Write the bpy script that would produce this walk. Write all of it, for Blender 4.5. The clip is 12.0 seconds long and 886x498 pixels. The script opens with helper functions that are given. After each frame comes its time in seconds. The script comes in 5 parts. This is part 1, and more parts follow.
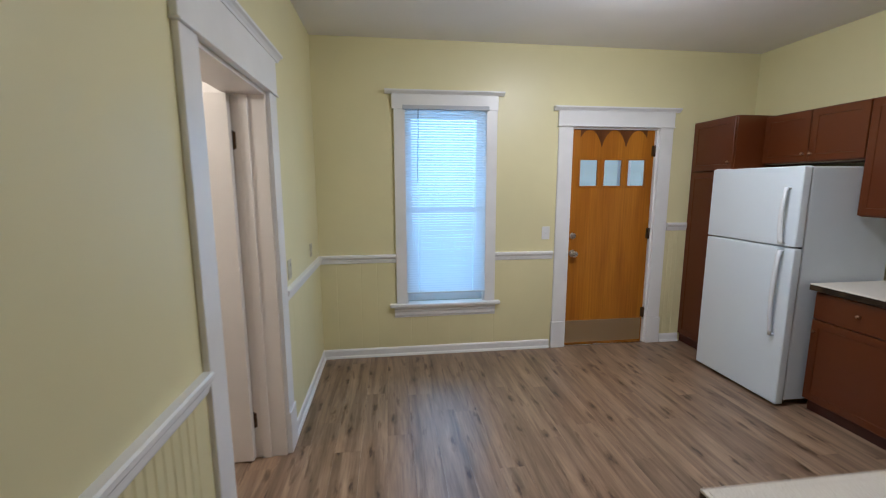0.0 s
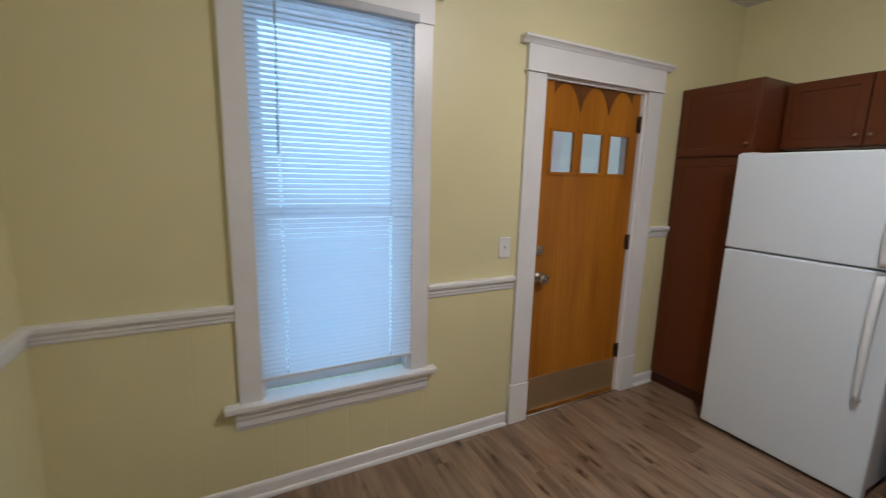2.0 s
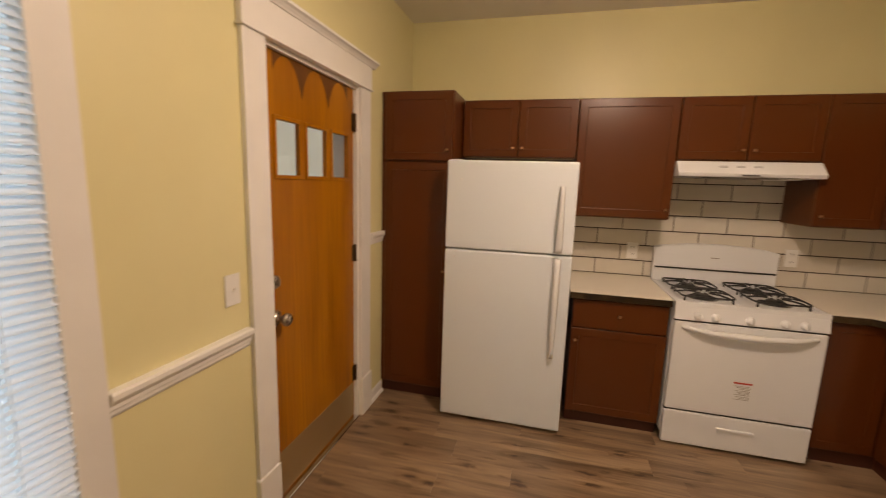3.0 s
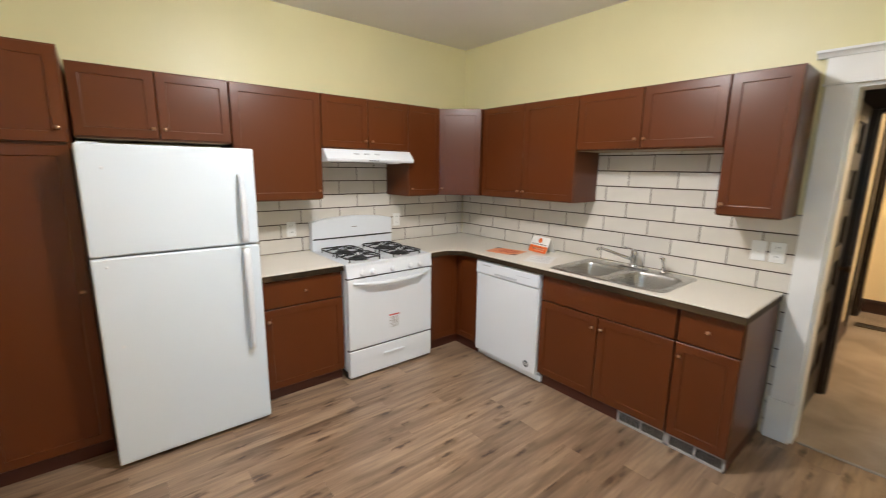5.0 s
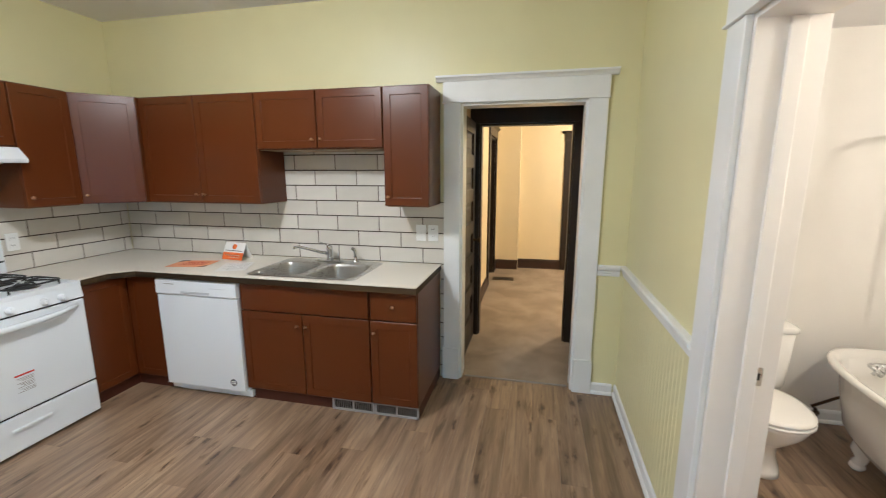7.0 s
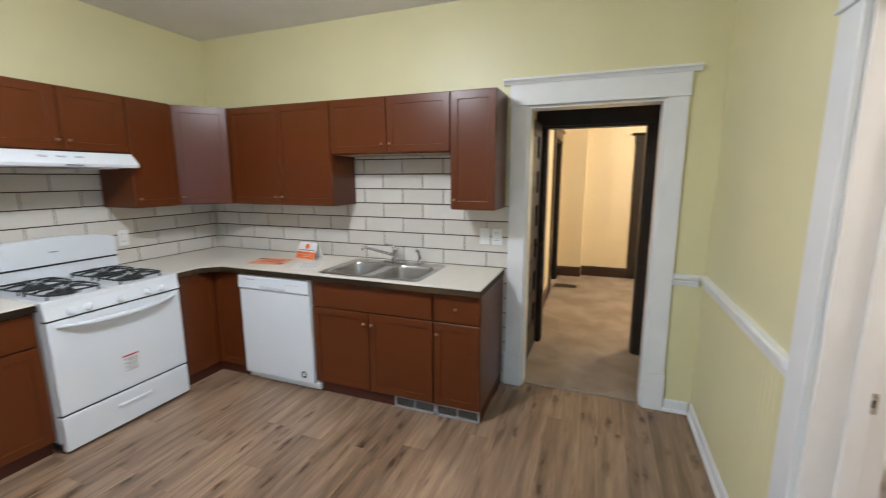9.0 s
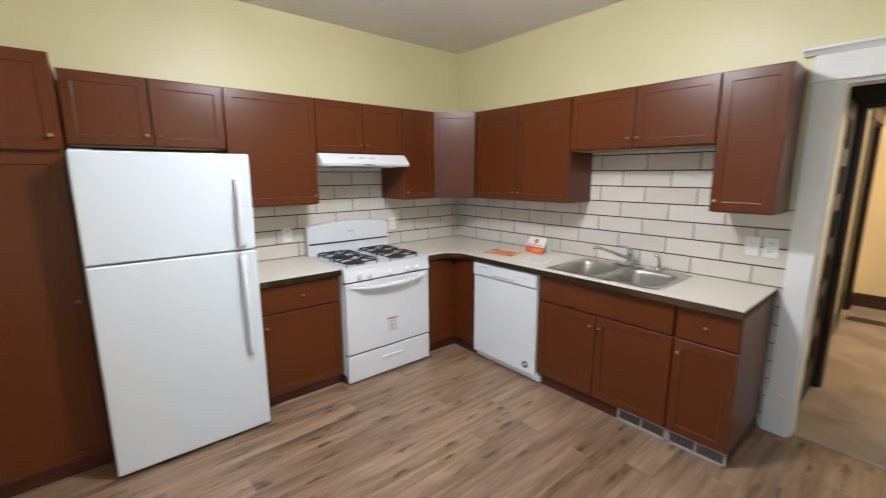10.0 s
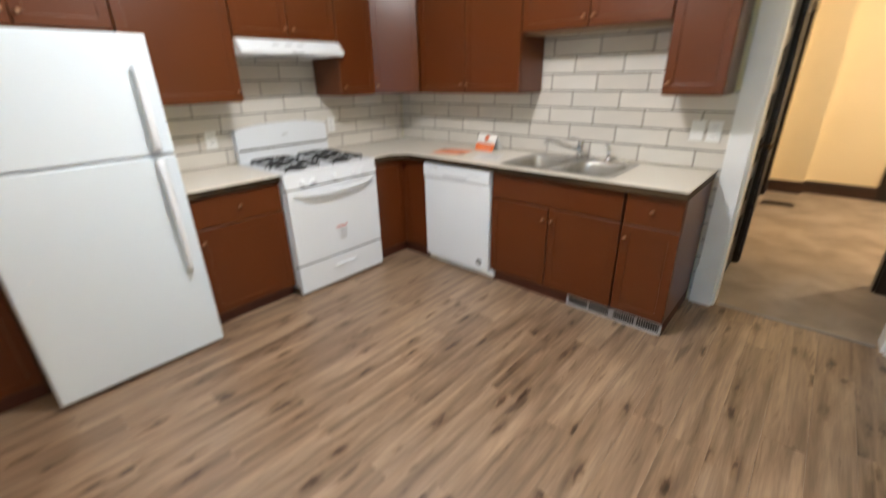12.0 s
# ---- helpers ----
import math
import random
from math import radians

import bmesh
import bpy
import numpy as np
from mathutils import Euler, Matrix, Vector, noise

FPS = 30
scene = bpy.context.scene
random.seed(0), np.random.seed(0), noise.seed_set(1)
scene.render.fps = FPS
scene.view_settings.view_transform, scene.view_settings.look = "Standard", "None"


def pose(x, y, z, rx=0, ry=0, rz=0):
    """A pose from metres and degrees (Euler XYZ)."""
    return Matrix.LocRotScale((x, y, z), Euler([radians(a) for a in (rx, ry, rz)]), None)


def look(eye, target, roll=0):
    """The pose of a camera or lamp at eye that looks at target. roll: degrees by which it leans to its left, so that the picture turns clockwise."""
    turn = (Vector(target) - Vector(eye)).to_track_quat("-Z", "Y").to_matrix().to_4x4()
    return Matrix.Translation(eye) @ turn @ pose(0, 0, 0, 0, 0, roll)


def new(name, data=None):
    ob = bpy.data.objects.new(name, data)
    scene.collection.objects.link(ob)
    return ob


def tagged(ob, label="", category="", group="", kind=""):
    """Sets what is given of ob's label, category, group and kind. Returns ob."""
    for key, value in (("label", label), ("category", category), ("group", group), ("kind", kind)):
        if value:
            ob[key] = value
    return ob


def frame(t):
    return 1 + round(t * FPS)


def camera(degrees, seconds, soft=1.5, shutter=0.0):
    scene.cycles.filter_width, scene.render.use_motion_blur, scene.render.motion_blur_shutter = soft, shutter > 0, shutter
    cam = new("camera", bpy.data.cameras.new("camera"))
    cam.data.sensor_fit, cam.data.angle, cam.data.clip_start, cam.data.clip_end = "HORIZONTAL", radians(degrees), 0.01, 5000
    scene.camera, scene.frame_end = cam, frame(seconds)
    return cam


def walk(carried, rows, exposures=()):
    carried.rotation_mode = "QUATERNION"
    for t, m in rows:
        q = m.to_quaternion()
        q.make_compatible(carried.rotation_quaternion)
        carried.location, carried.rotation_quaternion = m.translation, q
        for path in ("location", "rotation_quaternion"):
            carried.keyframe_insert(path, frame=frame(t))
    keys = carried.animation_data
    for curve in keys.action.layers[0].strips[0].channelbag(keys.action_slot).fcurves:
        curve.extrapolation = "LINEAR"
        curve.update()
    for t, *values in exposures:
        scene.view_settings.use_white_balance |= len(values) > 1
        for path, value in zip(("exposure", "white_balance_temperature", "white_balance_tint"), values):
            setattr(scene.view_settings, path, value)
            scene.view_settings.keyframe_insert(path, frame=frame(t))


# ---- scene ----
cam = camera(93.9, 12.0, soft=1.1, shutter=0.35)
PATH = [
    (0, (0.61, -0.067, 1.528), (0.863, 1.894, 1.226), -0.1),
    (0.5, (0.672, 0.303, 1.56), (0.996, 2.253, 1.255), 0.7),
    (0.7, (0.702, 0.447, 1.548), (1.033, 2.394, 1.234), 0.6),
    (1, (0.663, 0.713, 1.523), (1.057, 2.645, 1.189), 1.3),
    (1.5, (0.638, 1.181, 1.478), (1.212, 3.071, 1.164), 0.9),
    (2, (0.67, 1.677, 1.485), (1.574, 3.427, 1.138), 1.5),
    (2.3, (0.658, 1.963, 1.481), (1.968, 3.435, 1.14), 2.8),
    (2.5, (0.669, 2.131, 1.523), (2.25, 3.301, 1.161), 3.3),
    (3, (0.78, 2.438, 1.513), (2.694, 2.925, 1.198), 1.8),
    (3.2, (0.836, 2.568, 1.509), (2.796, 2.845, 1.226), -0.1),
    (4.8, (0.768, 2.98, 1.562), (2.376, 1.852, 1.188), 0.8),
    (5, (0.732, 2.97, 1.556), (2.25, 1.724, 1.177), 0.8),
    (5.5, (0.691, 2.961, 1.556), (1.95, 1.449, 1.194), 0.0),
    (6, (0.652, 2.93, 1.546), (1.585, 1.198, 1.183), -0.2),
    (6.5, (0.621, 2.908, 1.546), (1.273, 1.056, 1.177), -0.1),
    (7, (0.597, 2.887, 1.547), (1.028, 0.969, 1.181), 0.0),
    (7.2, (0.592, 2.883, 1.545), (0.95, 0.949, 1.183), 0.1),
    (7.88, (0.59, 2.874, 1.535), (0.818, 0.92, 1.171), 0.1),
    (8.8, (0.622, 2.891, 1.54), (1.153, 0.995, 1.198), 0.0),
    (9, (0.639, 2.906, 1.537), (1.335, 1.063, 1.194), -0.1),
    (9.5, (0.696, 2.941, 1.543), (1.825, 1.327, 1.195), -0.1),
    (10, (0.741, 2.991, 1.542), (2.243, 1.721, 1.184), -0.2),
    (10.5, (0.772, 3.055, 1.533), (2.495, 2.118, 1.142), -0.4),
    (10.7, (0.776, 3.068, 1.533), (2.528, 2.21, 1.09), -0.6),
    (11, (0.781, 3.055, 1.493), (2.478, 2.199, 0.871), -1.1),
    (11.3, (0.774, 2.996, 1.467), (2.274, 2.082, 0.51), -1.5),
    (11.5, (0.783, 2.966, 1.428), (2.139, 1.987, 0.328), -1.1),
    (11.7, (0.788, 2.949, 1.41), (2.069, 1.878, 0.309), -1.0),
    (12, (0.834, 2.971, 1.443), (2.072, 1.6, 0.676), -1.3),
]
# the clip's camera brightens and shifts its white balance as it turns: seconds, stops, kelvin, tint
EXPOSURES = [(0.0, -0.36, 5550, 12), (0.7, -0.52, 5650, 14), (1.2, -0.58, 5700, 15), (2.3, -0.70, 6500, 15), (2.5, -0.64, 7100, 17), (2.8, -0.42, 8900, 24), (3.0, -0.42, 9900, 27), (3.2, -0.34, 9700, 26), (4.8, 0.48, 6250, 12), (6.0, 0.44, 5900, 8), (7.2, 0.37, 5650, 7), (8.8, 0.28, 5500, 8), (10.0, 0.46, 5700, 11), (10.5, 0.44, 6050, 11), (11.5, 0.53, 5950, 8), (12.0, 0.52, 6000, 10)]
walk(cam, [(t, look(eye, target, roll)) for t, eye, target, roll in PATH], EXPOSURES)

# ---- world, sun, large lights ----
world = bpy.data.worlds.new("sky")
scene.world = world
world.use_nodes = True
wn, wl = world.node_tree.nodes, world.node_tree.links
sky = wn.new("ShaderNodeTexSky")
sky.sky_type, sky.sun_disc = "NISHITA", False
sky.sun_elevation, sky.sun_rotation = radians(38), radians(200)
wl.new(sky.outputs["Color"], wn["Background"].inputs["Color"])
wn["Background"].inputs["Strength"].default_value = 0.15


def lamp(name, kind, energy, colour, m, size=0.1):
    data = bpy.data.lights.new(name, kind)
    data.energy, data.color = energy, colour
    if kind == "SUN":
        data.angle = size
    elif kind == "AREA":
        data.size = size
    else:
        data.shadow_soft_size = size
    ob = new(name, data)
    ob.matrix_world = m
    return ob


lamp("sun", "SUN", 2.0, (1.0, 0.955, 0.905), look((0, 0, 10), (1.5, 6.0, 0)), radians(4))
lamp("kitchen_bulb", "POINT", 40, (1.0, 0.95, 0.89), pose(2.08, 1.95, 2.52), 0.11)
glow = lamp("kitchen_bulb_down", "AREA", 20, (1.0, 0.95, 0.89), pose(2.08, 1.95, 2.605), 0.26)
glow.data.shape = "DISK"
# the sky's light, standing in the window's opening behind the blind
daylight = lamp("window_daylight", "AREA", 13, (0.33, 0.66, 1.0), pose(1.105, 3.74, 1.33, -90, 0, 0), 0.70)
daylight.data.shape, daylight.data.size_y = "RECTANGLE", 1.64
lamp("hall_bulb", "POINT", 72, (1.0, 0.82, 0.60), pose(-0.80, -2.55, 2.25), 0.05)
lamp("bath_bulb", "POINT", 51, (1.0, 0.86, 0.68), pose(-1.0, 1.72, 2.15), 0.07)


# ---- mesh helpers ----
def box(bm, x0, x1, y0, y1, z0, z1, bevel=0.0, seg=1):
    """A box, its edges rounded by bevel."""
    v = [bm.verts.new((x, y, z)) for x in (x0, x1) for y in (y0, y1) for z in (z0, z1)]
    quads = ((0, 1, 3, 2), (4, 6, 7, 5), (0, 4, 5, 1), (2, 3, 7, 6), (0, 2, 6, 4), (1, 5, 7, 3))
    f = [bm.faces.new([v[i] for i in q]) for q in quads]
    if bevel > 0:
        edges = list({e for face in f for e in face.edges})
        bmesh.ops.bevel(bm, geom=edges, offset=bevel, segments=seg, affect="EDGES", profile=0.5)
    return bm


def prism(bm, points, vec, bevel=0.0):
    """A closed polygon of 3D points swept along vec."""
    vec = Vector(vec)
    a = [bm.verts.new(p) for p in points]
    b = [bm.verts.new(Vector(p) + vec) for p in points]
    n = len(a)
    fs = [bm.faces.new(a), bm.faces.new(b[::-1])]
    for i in range(n):
        fs.append(bm.faces.new((a[i], b[i], b[(i + 1) % n], a[(i + 1) % n])))
    bmesh.ops.recalc_face_normals(bm, faces=fs)
    if bevel > 0:
        bmesh.ops.bevel(bm, geom=list({e for f in fs for e in f.edges}), offset=bevel, segments=1, affect="EDGES")
    return bm


def lathe(bm, profile, m=Matrix(), seg=20):
    """A profile of (radius, height) turned round the local z axis, then placed by m."""
    rings = []
    for r, z in profile:
        rings.append([bm.verts.new(m @ Vector((max(r, 1e-4) * math.cos(2 * math.pi * i / seg), max(r, 1e-4) * math.sin(2 * math.pi * i / seg), z))) for i in range(seg)])
    fs = []
    for a, b in zip(rings, rings[1:]):
        for i in range(seg):
            fs.append(bm.faces.new((a[i], a[(i + 1) % seg], b[(i + 1) % seg], b[i])))
    fs.append(bm.faces.new(rings[0][::-1]))
    fs.append(bm.faces.new(rings[-1]))
    for f in fs:
        f.smooth = True
    bmesh.ops.recalc_face_normals(bm, faces=fs)
    return bm


def tube(bm, points, radius, seg=10, closed=False):
    """A round pipe along points; radius is one number or one for each point."""
    pts = [Vector(p) for p in points]
    n = len(pts)
    radii = radius if isinstance(radius, (list, tuple)) else [radius] * n
    rings, side = [], None
    for i, p in enumerate(pts):
        ahead = pts[(i + 1) % n] if (closed or i < n - 1) else p
        back = pts[i - 1] if (closed or i > 0) else p
        d = (ahead - back).normalized()
        if side is None:
            side = d.orthogonal().normalized()
        side = (side - d * side.dot(d)).normalized()
        up = d.cross(side)
        rings.append([bm.verts.new(p + radii[i] * (math.cos(2 * math.pi * k / seg) * side + math.sin(2 * math.pi * k / seg) * up)) for k in range(seg)])
    fs = []
    pairs = list(zip(rings, rings[1:])) + ([(rings[-1], rings[0])] if closed else [])
    for a, b in pairs:
        for k in range(seg):
            fs.append(bm.faces.new((a[k], a[(k + 1) % seg], b[(k + 1) % seg], b[k])))
    if not closed:
        fs += [bm.faces.new(rings[0][::-1]), bm.faces.new(rings[-1])]
    for f in fs:
        f.smooth = True
    bmesh.ops.recalc_face_normals(bm, faces=fs)
    return bm


def loft(bm, rings):
    """Closed rings of equal length joined into a smooth skin with capped ends."""
    vs = [[bm.verts.new(p) for p in r] for r in rings]
    fs = []
    for a, b in zip(vs, vs[1:]):
        for i in range(len(a)):
            fs.append(bm.faces.new((a[i], a[(i + 1) % len(a)], b[(i + 1) % len(a)], b[i])))
    fs += [bm.faces.new(vs[0][::-1]), bm.faces.new(vs[-1])]
    for f in fs:
        f.smooth = True
    bmesh.ops.recalc_face_normals(bm, faces=fs)
    return bm


def oval(cx, cy, z, rx, ry, n=28, power=2.0):
    """A ring of points; a power over 2 makes it squarer."""
    out = []
    for i in range(n):
        a = 2 * math.pi * i / n
        c, s = math.cos(a), math.sin(a)
        out.append((cx + rx * math.copysign(abs(c) ** (2 / power), c), cy + ry * math.copysign(abs(s) ** (2 / power), s), z))
    return out


def mesh_of(bm, name, material):
    me = bpy.data.meshes.new(name)
    bm.normal_update()
    bm.to_mesh(me)
    bm.free()
    for mat in (material if isinstance(material, (list, tuple)) else [material]):
        me.materials.append(mat)
    return me


def part(name, bm, material, parent=None, label=""):
    """One mesh object, under a thing or a part, in its parent's own space."""
    ob = new(name, mesh_of(bm, name, material))
    if parent is not None:
        ob.parent = parent
    return tagged(ob, label=label)


def thing(name, m, label, category, group="", kind=""):
    """An Empty at the base of a thing, which carries its parts."""
    ob = new(name)
    ob.empty_display_size = 0.1
    ob.matrix_world = m
    return tagged(ob, label, category, group, kind)


def B(*a, **k):
    return box(bmesh.new(), *a, **k)


# ---- materials ----
def nodes_of(name):
    mat = bpy.data.materials.new(name)
    mat.use_nodes = True
    return mat, mat.node_tree.nodes, mat.node_tree.links, mat.node_tree.nodes["Principled BSDF"]


def ramp(n, l, source, stops):
    r = n.new("ShaderNodeValToRGB")
    while len(r.color_ramp.elements) < len(stops):
        r.color_ramp.elements.new(0.5)
    for e, (p, c) in zip(r.color_ramp.elements, stops):
        e.position, e.color = p, (*c, 1) if len(c) == 3 else c
    l.new(source, r.inputs["Fac"])
    return r.outputs["Color"]


def texture(n, l, kind, scale, stretch=(1, 1, 1), detail=4, source=None, turn=(0, 0, 0)):
    m = n.new("ShaderNodeMapping")
    m.inputs["Scale"].default_value = stretch
    m.inputs["Rotation"].default_value = turn
    if source is None:
        source = n.new("ShaderNodeTexCoord").outputs["Object"]
    l.new(source, m.inputs["Vector"])
    t = n.new("ShaderNodeTex" + kind)
    t.inputs["Scale"].default_value = scale
    if kind == "Noise":
        t.inputs["Detail"].default_value = detail
    l.new(m.outputs["Vector"], t.inputs["Vector"])
    return t


def mixed(n, l, fac, a, b, kind="MIX"):
    x = n.new("ShaderNodeMix")
    x.data_type, x.blend_type = "RGBA", kind
    for sock, value in ((x.inputs[0], fac), (x.inputs[6], a), (x.inputs[7], b)):
        if hasattr(value, "links"):
            l.new(value, sock)
        elif isinstance(value, (int, float)):
            sock.default_value = value
        else:
            sock.default_value = (*value, 1)
    return x.outputs[2]


def bumped(n, l, p, height, strength, distance=0.002):
    b = n.new("ShaderNodeBump")
    b.inputs["Strength"].default_value, b.inputs["Distance"].default_value = strength, distance
    l.new(height, b.inputs["Height"])
    l.new(b.outputs["Normal"], p.inputs["Normal"])


def paint(name, colour, rough=0.4, vary=0.06, fine=90, bump=0.15, metal=0.0, coarse=2.5, bump_distance=0.001, specular=0.5):
    """A painted or plain surface: broad blotches, fine orange peel, uneven gloss."""
    mat, n, l, p = nodes_of(name)
    big = texture(n, l, "Noise", coarse, detail=5)
    small = texture(n, l, "Noise", fine, detail=3)
    dark = tuple(c * (1 - vary) for c in colour)
    light = tuple(min(1, c * (1 + vary * 0.6)) for c in colour)
    col = ramp(n, l, big.outputs["Fac"], [(0.3, dark), (0.7, light)])
    l.new(col, p.inputs["Base Color"])
    swing = min(0.18, vary * 2)
    r = ramp(n, l, big.outputs["Fac"], [(0.25, (rough * (1 - swing),) * 3), (0.75, (min(1, rough * (1 + swing)),) * 3)])
    l.new(r, p.inputs["Roughness"])
    p.inputs["Metallic"].default_value = metal
    p.inputs["Specular IOR Level"].default_value = specular
    if bump:
        bumped(n, l, p, small.outputs["Fac"], bump, bump_distance)
    return mat


def metal(name, colour, rough=0.25, brush=None):
    mat, n, l, p = nodes_of(name)
    t = texture(n, l, "Noise", 60, stretch=brush or (1, 1, 1), detail=3)
    l.new(ramp(n, l, t.outputs["Fac"], [(0.3, tuple(c * 0.85 for c in colour)), (0.7, colour)]), p.inputs["Base Color"])
    l.new(ramp(n, l, t.outputs["Fac"], [(0.3, (rough * 0.7,) * 3), (0.7, (rough * 1.4,) * 3)]), p.inputs["Roughness"])
    p.inputs["Metallic"].default_value = 1
    bumped(n, l, p, t.outputs["Fac"], 0.05, 0.0005)
    return mat


def wood(name, dark, mid, light, axis="z", rough=0.35, specular=0.5, knots=0.0, per_piece=0.0, grain=1.0, bump=0.15):
    """Wood grain along one axis; knots adds dark eyes, per_piece shifts each piece's tone."""
    mat, n, l, p = nodes_of(name)
    k = "xyz".index(axis)
    src = n.new("ShaderNodeTexCoord").outputs["Object"]
    info = n.new("ShaderNodeObjectInfo")
    if per_piece:
        sh = n.new("ShaderNodeVectorMath")
        sh.operation = "MULTIPLY_ADD"
        l.new(info.outputs["Random"], sh.inputs[0])
        sh.inputs[1].default_value = (37, 53, 29)
        l.new(src, sh.inputs[2])
        src = sh.outputs["Vector"]
    st = [9.0, 9.0, 9.0]
    st[k] = 1.5 if knots else 0.9
    fine = [40.0, 40.0, 40.0]
    fine[k] = 3.0 if knots else 1.2
    a = texture(n, l, "Noise", 1.0 * grain, st, 6, src)
    a.inputs["Distortion"].default_value = 0.6
    f = texture(n, l, "Noise", 2.2 * grain, fine, 4, src)
    col = ramp(n, l, a.outputs["Fac"], [(0.28, dark), (0.5, mid), (0.72, light)])
    streak = ramp(n, l, f.outputs["Fac"], [(0.3, (0.76,) * 3), (0.65, (1.06,) * 3)])
    col = mixed(n, l, 0.8, col, streak, "MULTIPLY")
    if knots:
        # broad tan and brown bands that run along the boards
        band = [19.0] * 3
        band[k] = 1.15
        w2 = texture(n, l, "Noise", 1.0, band, 3, src)
        w2.inputs["Distortion"].default_value = 0.7
        col = mixed(n, l, 1.0, col, ramp(n, l, w2.outputs["Fac"], [(0.30, (0.60, 0.55, 0.51)), (0.48, (0.95, 0.93, 0.92)), (0.68, (1.24, 1.22, 1.18))]), "MULTIPLY")
        # knots: small dark eyes with a brown halo, drawn out along the grain, in some of the cells only
        wob = texture(n, l, "Noise", 22.0, (1, 1, 1), 3, src)
        push = n.new("ShaderNodeVectorMath")
        push.operation = "MULTIPLY_ADD"
        l.new(wob.outputs["Color"], push.inputs[0])
        push.inputs[1].default_value = (0.028, 0.10, 0)
        l.new(src, push.inputs[2])
        cell = [9.5] * 3
        cell[k] = 2.7
        v = texture(n, l, "Voronoi", 1.0, cell, 0, push.outputs["Vector"])
        v.voronoi_dimensions = "2D"
        rag = n.new("ShaderNodeMath")
        rag.operation = "MULTIPLY_ADD"
        l.new(texture(n, l, "Noise", 1.0, (60, 14, 60), 3, src).outputs["Fac"], rag.inputs[0])
        rag.inputs[1].default_value = 0.42
        l.new(v.outputs["Distance"], rag.inputs[2])
        eye = ramp(n, l, rag.outputs["Value"], [(0.20, (0.17, 0.125, 0.095)), (0.275, (0.38, 0.30, 0.235)), (0.345, (0.78, 0.73, 0.68)), (0.49, (1, 1, 1))])
        some = ramp(n, l, v.outputs["Color"], [(0.38, (0, 0, 0)), (0.50, (knots,) * 3)])
        col = mixed(n, l, some, col, mixed(n, l, 1.0, col, eye, "MULTIPLY"))
        dash = [12.0] * 3
        dash[k] = 1.9
        s = texture(n, l, "Noise", 1.9, dash, 5, src)
        s.inputs["Distortion"].default_value = 0.5
        col = mixed(n, l, 0.7, col, ramp(n, l, s.outputs["Fac"], [(0.28, (0.28, 0.22, 0.18)), (0.335, (0.60, 0.54, 0.48)), (0.39, (1, 1, 1))]), "MULTIPLY")
    if per_piece:
        tone = ramp(n, l, info.outputs["Random"], [(0.0, (1 - per_piece,) * 3), (1.0, (1 + per_piece,) * 3)])
        col = mixed(n, l, 1.0, col, tone, "MULTIPLY")
    l.new(col, p.inputs["Base Color"])
    l.new(ramp(n, l, a.outputs["Fac"], [(0.3, (rough * 0.85,) * 3), (0.7, (rough * 1.2,) * 3)]), p.inputs["Roughness"])
    p.inputs["Specular IOR Level"].default_value = specular
    bumped(n, l, p, f.outputs["Fac"], bump, 0.001)
    return mat


YELLOW = paint("yellow_wall_paint", (0.76, 0.705, 0.415), 0.42, 0.05, 60, 0.26, coarse=1.4)
CREAM = paint("cream_hall_paint", (0.84, 0.71, 0.46), 0.55, 0.05, 60, 0.2, coarse=1.4)
BATHWALL = paint("white_bath_paint", (0.86, 0.82, 0.76), 0.4, 0.04, 60, 0.2)
CEIL = paint("ceiling_paint", (0.86, 0.84, 0.83), 0.7, 0.05, 40, 0.3, coarse=1.2)
TRIM = paint("white_trim_paint", (0.83, 0.83, 0.82), 0.32, 0.04, 45, 0.2, coarse=5)
DOORPAINT = paint("warm_white_door_paint", (0.85, 0.80, 0.74), 0.38, 0.04, 45, 0.2, coarse=4)
CAB = paint("red_brown_cabinet_paint", (0.101, 0.0250, 0.0052), 0.28, 0.003, 70, 0.05, coarse=1.2, specular=0.36)
CABIN = paint("cabinet_inside", (0.10, 0.035, 0.02), 0.6, 0.1)
BAREPLY = paint("bare_plywood", (0.34, 0.25, 0.15), 0.6, 0.12)
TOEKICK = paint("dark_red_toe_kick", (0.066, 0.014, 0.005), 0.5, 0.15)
ENAMEL = paint("white_appliance_enamel", (0.74, 0.77, 0.80), 0.28, 0.006, 160, 0.08, coarse=1)
FRIDGEWHITE = paint("pebbled_fridge_white", (0.69, 0.76, 0.815), 0.38, 0.008, 260, 0.35, coarse=1)
HEADRAIL = paint("grey_white_rail_enamel", (0.50, 0.52, 0.55), 0.4, 0.03, 100, 0.05)
PLASTIC = paint("white_plastic", (0.80, 0.80, 0.78), 0.35, 0.03, 100, 0.05)
ALMOND = paint("almond_plate_plastic", (0.52, 0.48, 0.36), 0.35, 0.03, 100, 0.05)
GASKET = paint("grey_gasket", (0.10, 0.11, 0.13), 0.6, 0.1)
BLACK = paint("black_iron", (0.018, 0.018, 0.018), 0.5, 0.2, 120, 0.3)
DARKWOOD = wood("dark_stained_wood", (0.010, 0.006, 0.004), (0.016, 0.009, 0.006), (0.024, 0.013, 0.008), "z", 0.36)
DARKBASE = wood("dark_stained_base_wood", (0.025, 0.010, 0.006), (0.045, 0.018, 0.010), (0.07, 0.03, 0.016), "x", 0.4)
OAK = wood("amber_oak_veneer", (0.32, 0.104, 0.006), (0.41, 0.146, 0.008), (0.49, 0.188, 0.012), "z", 0.36, grain=0.8, specular=0.35)
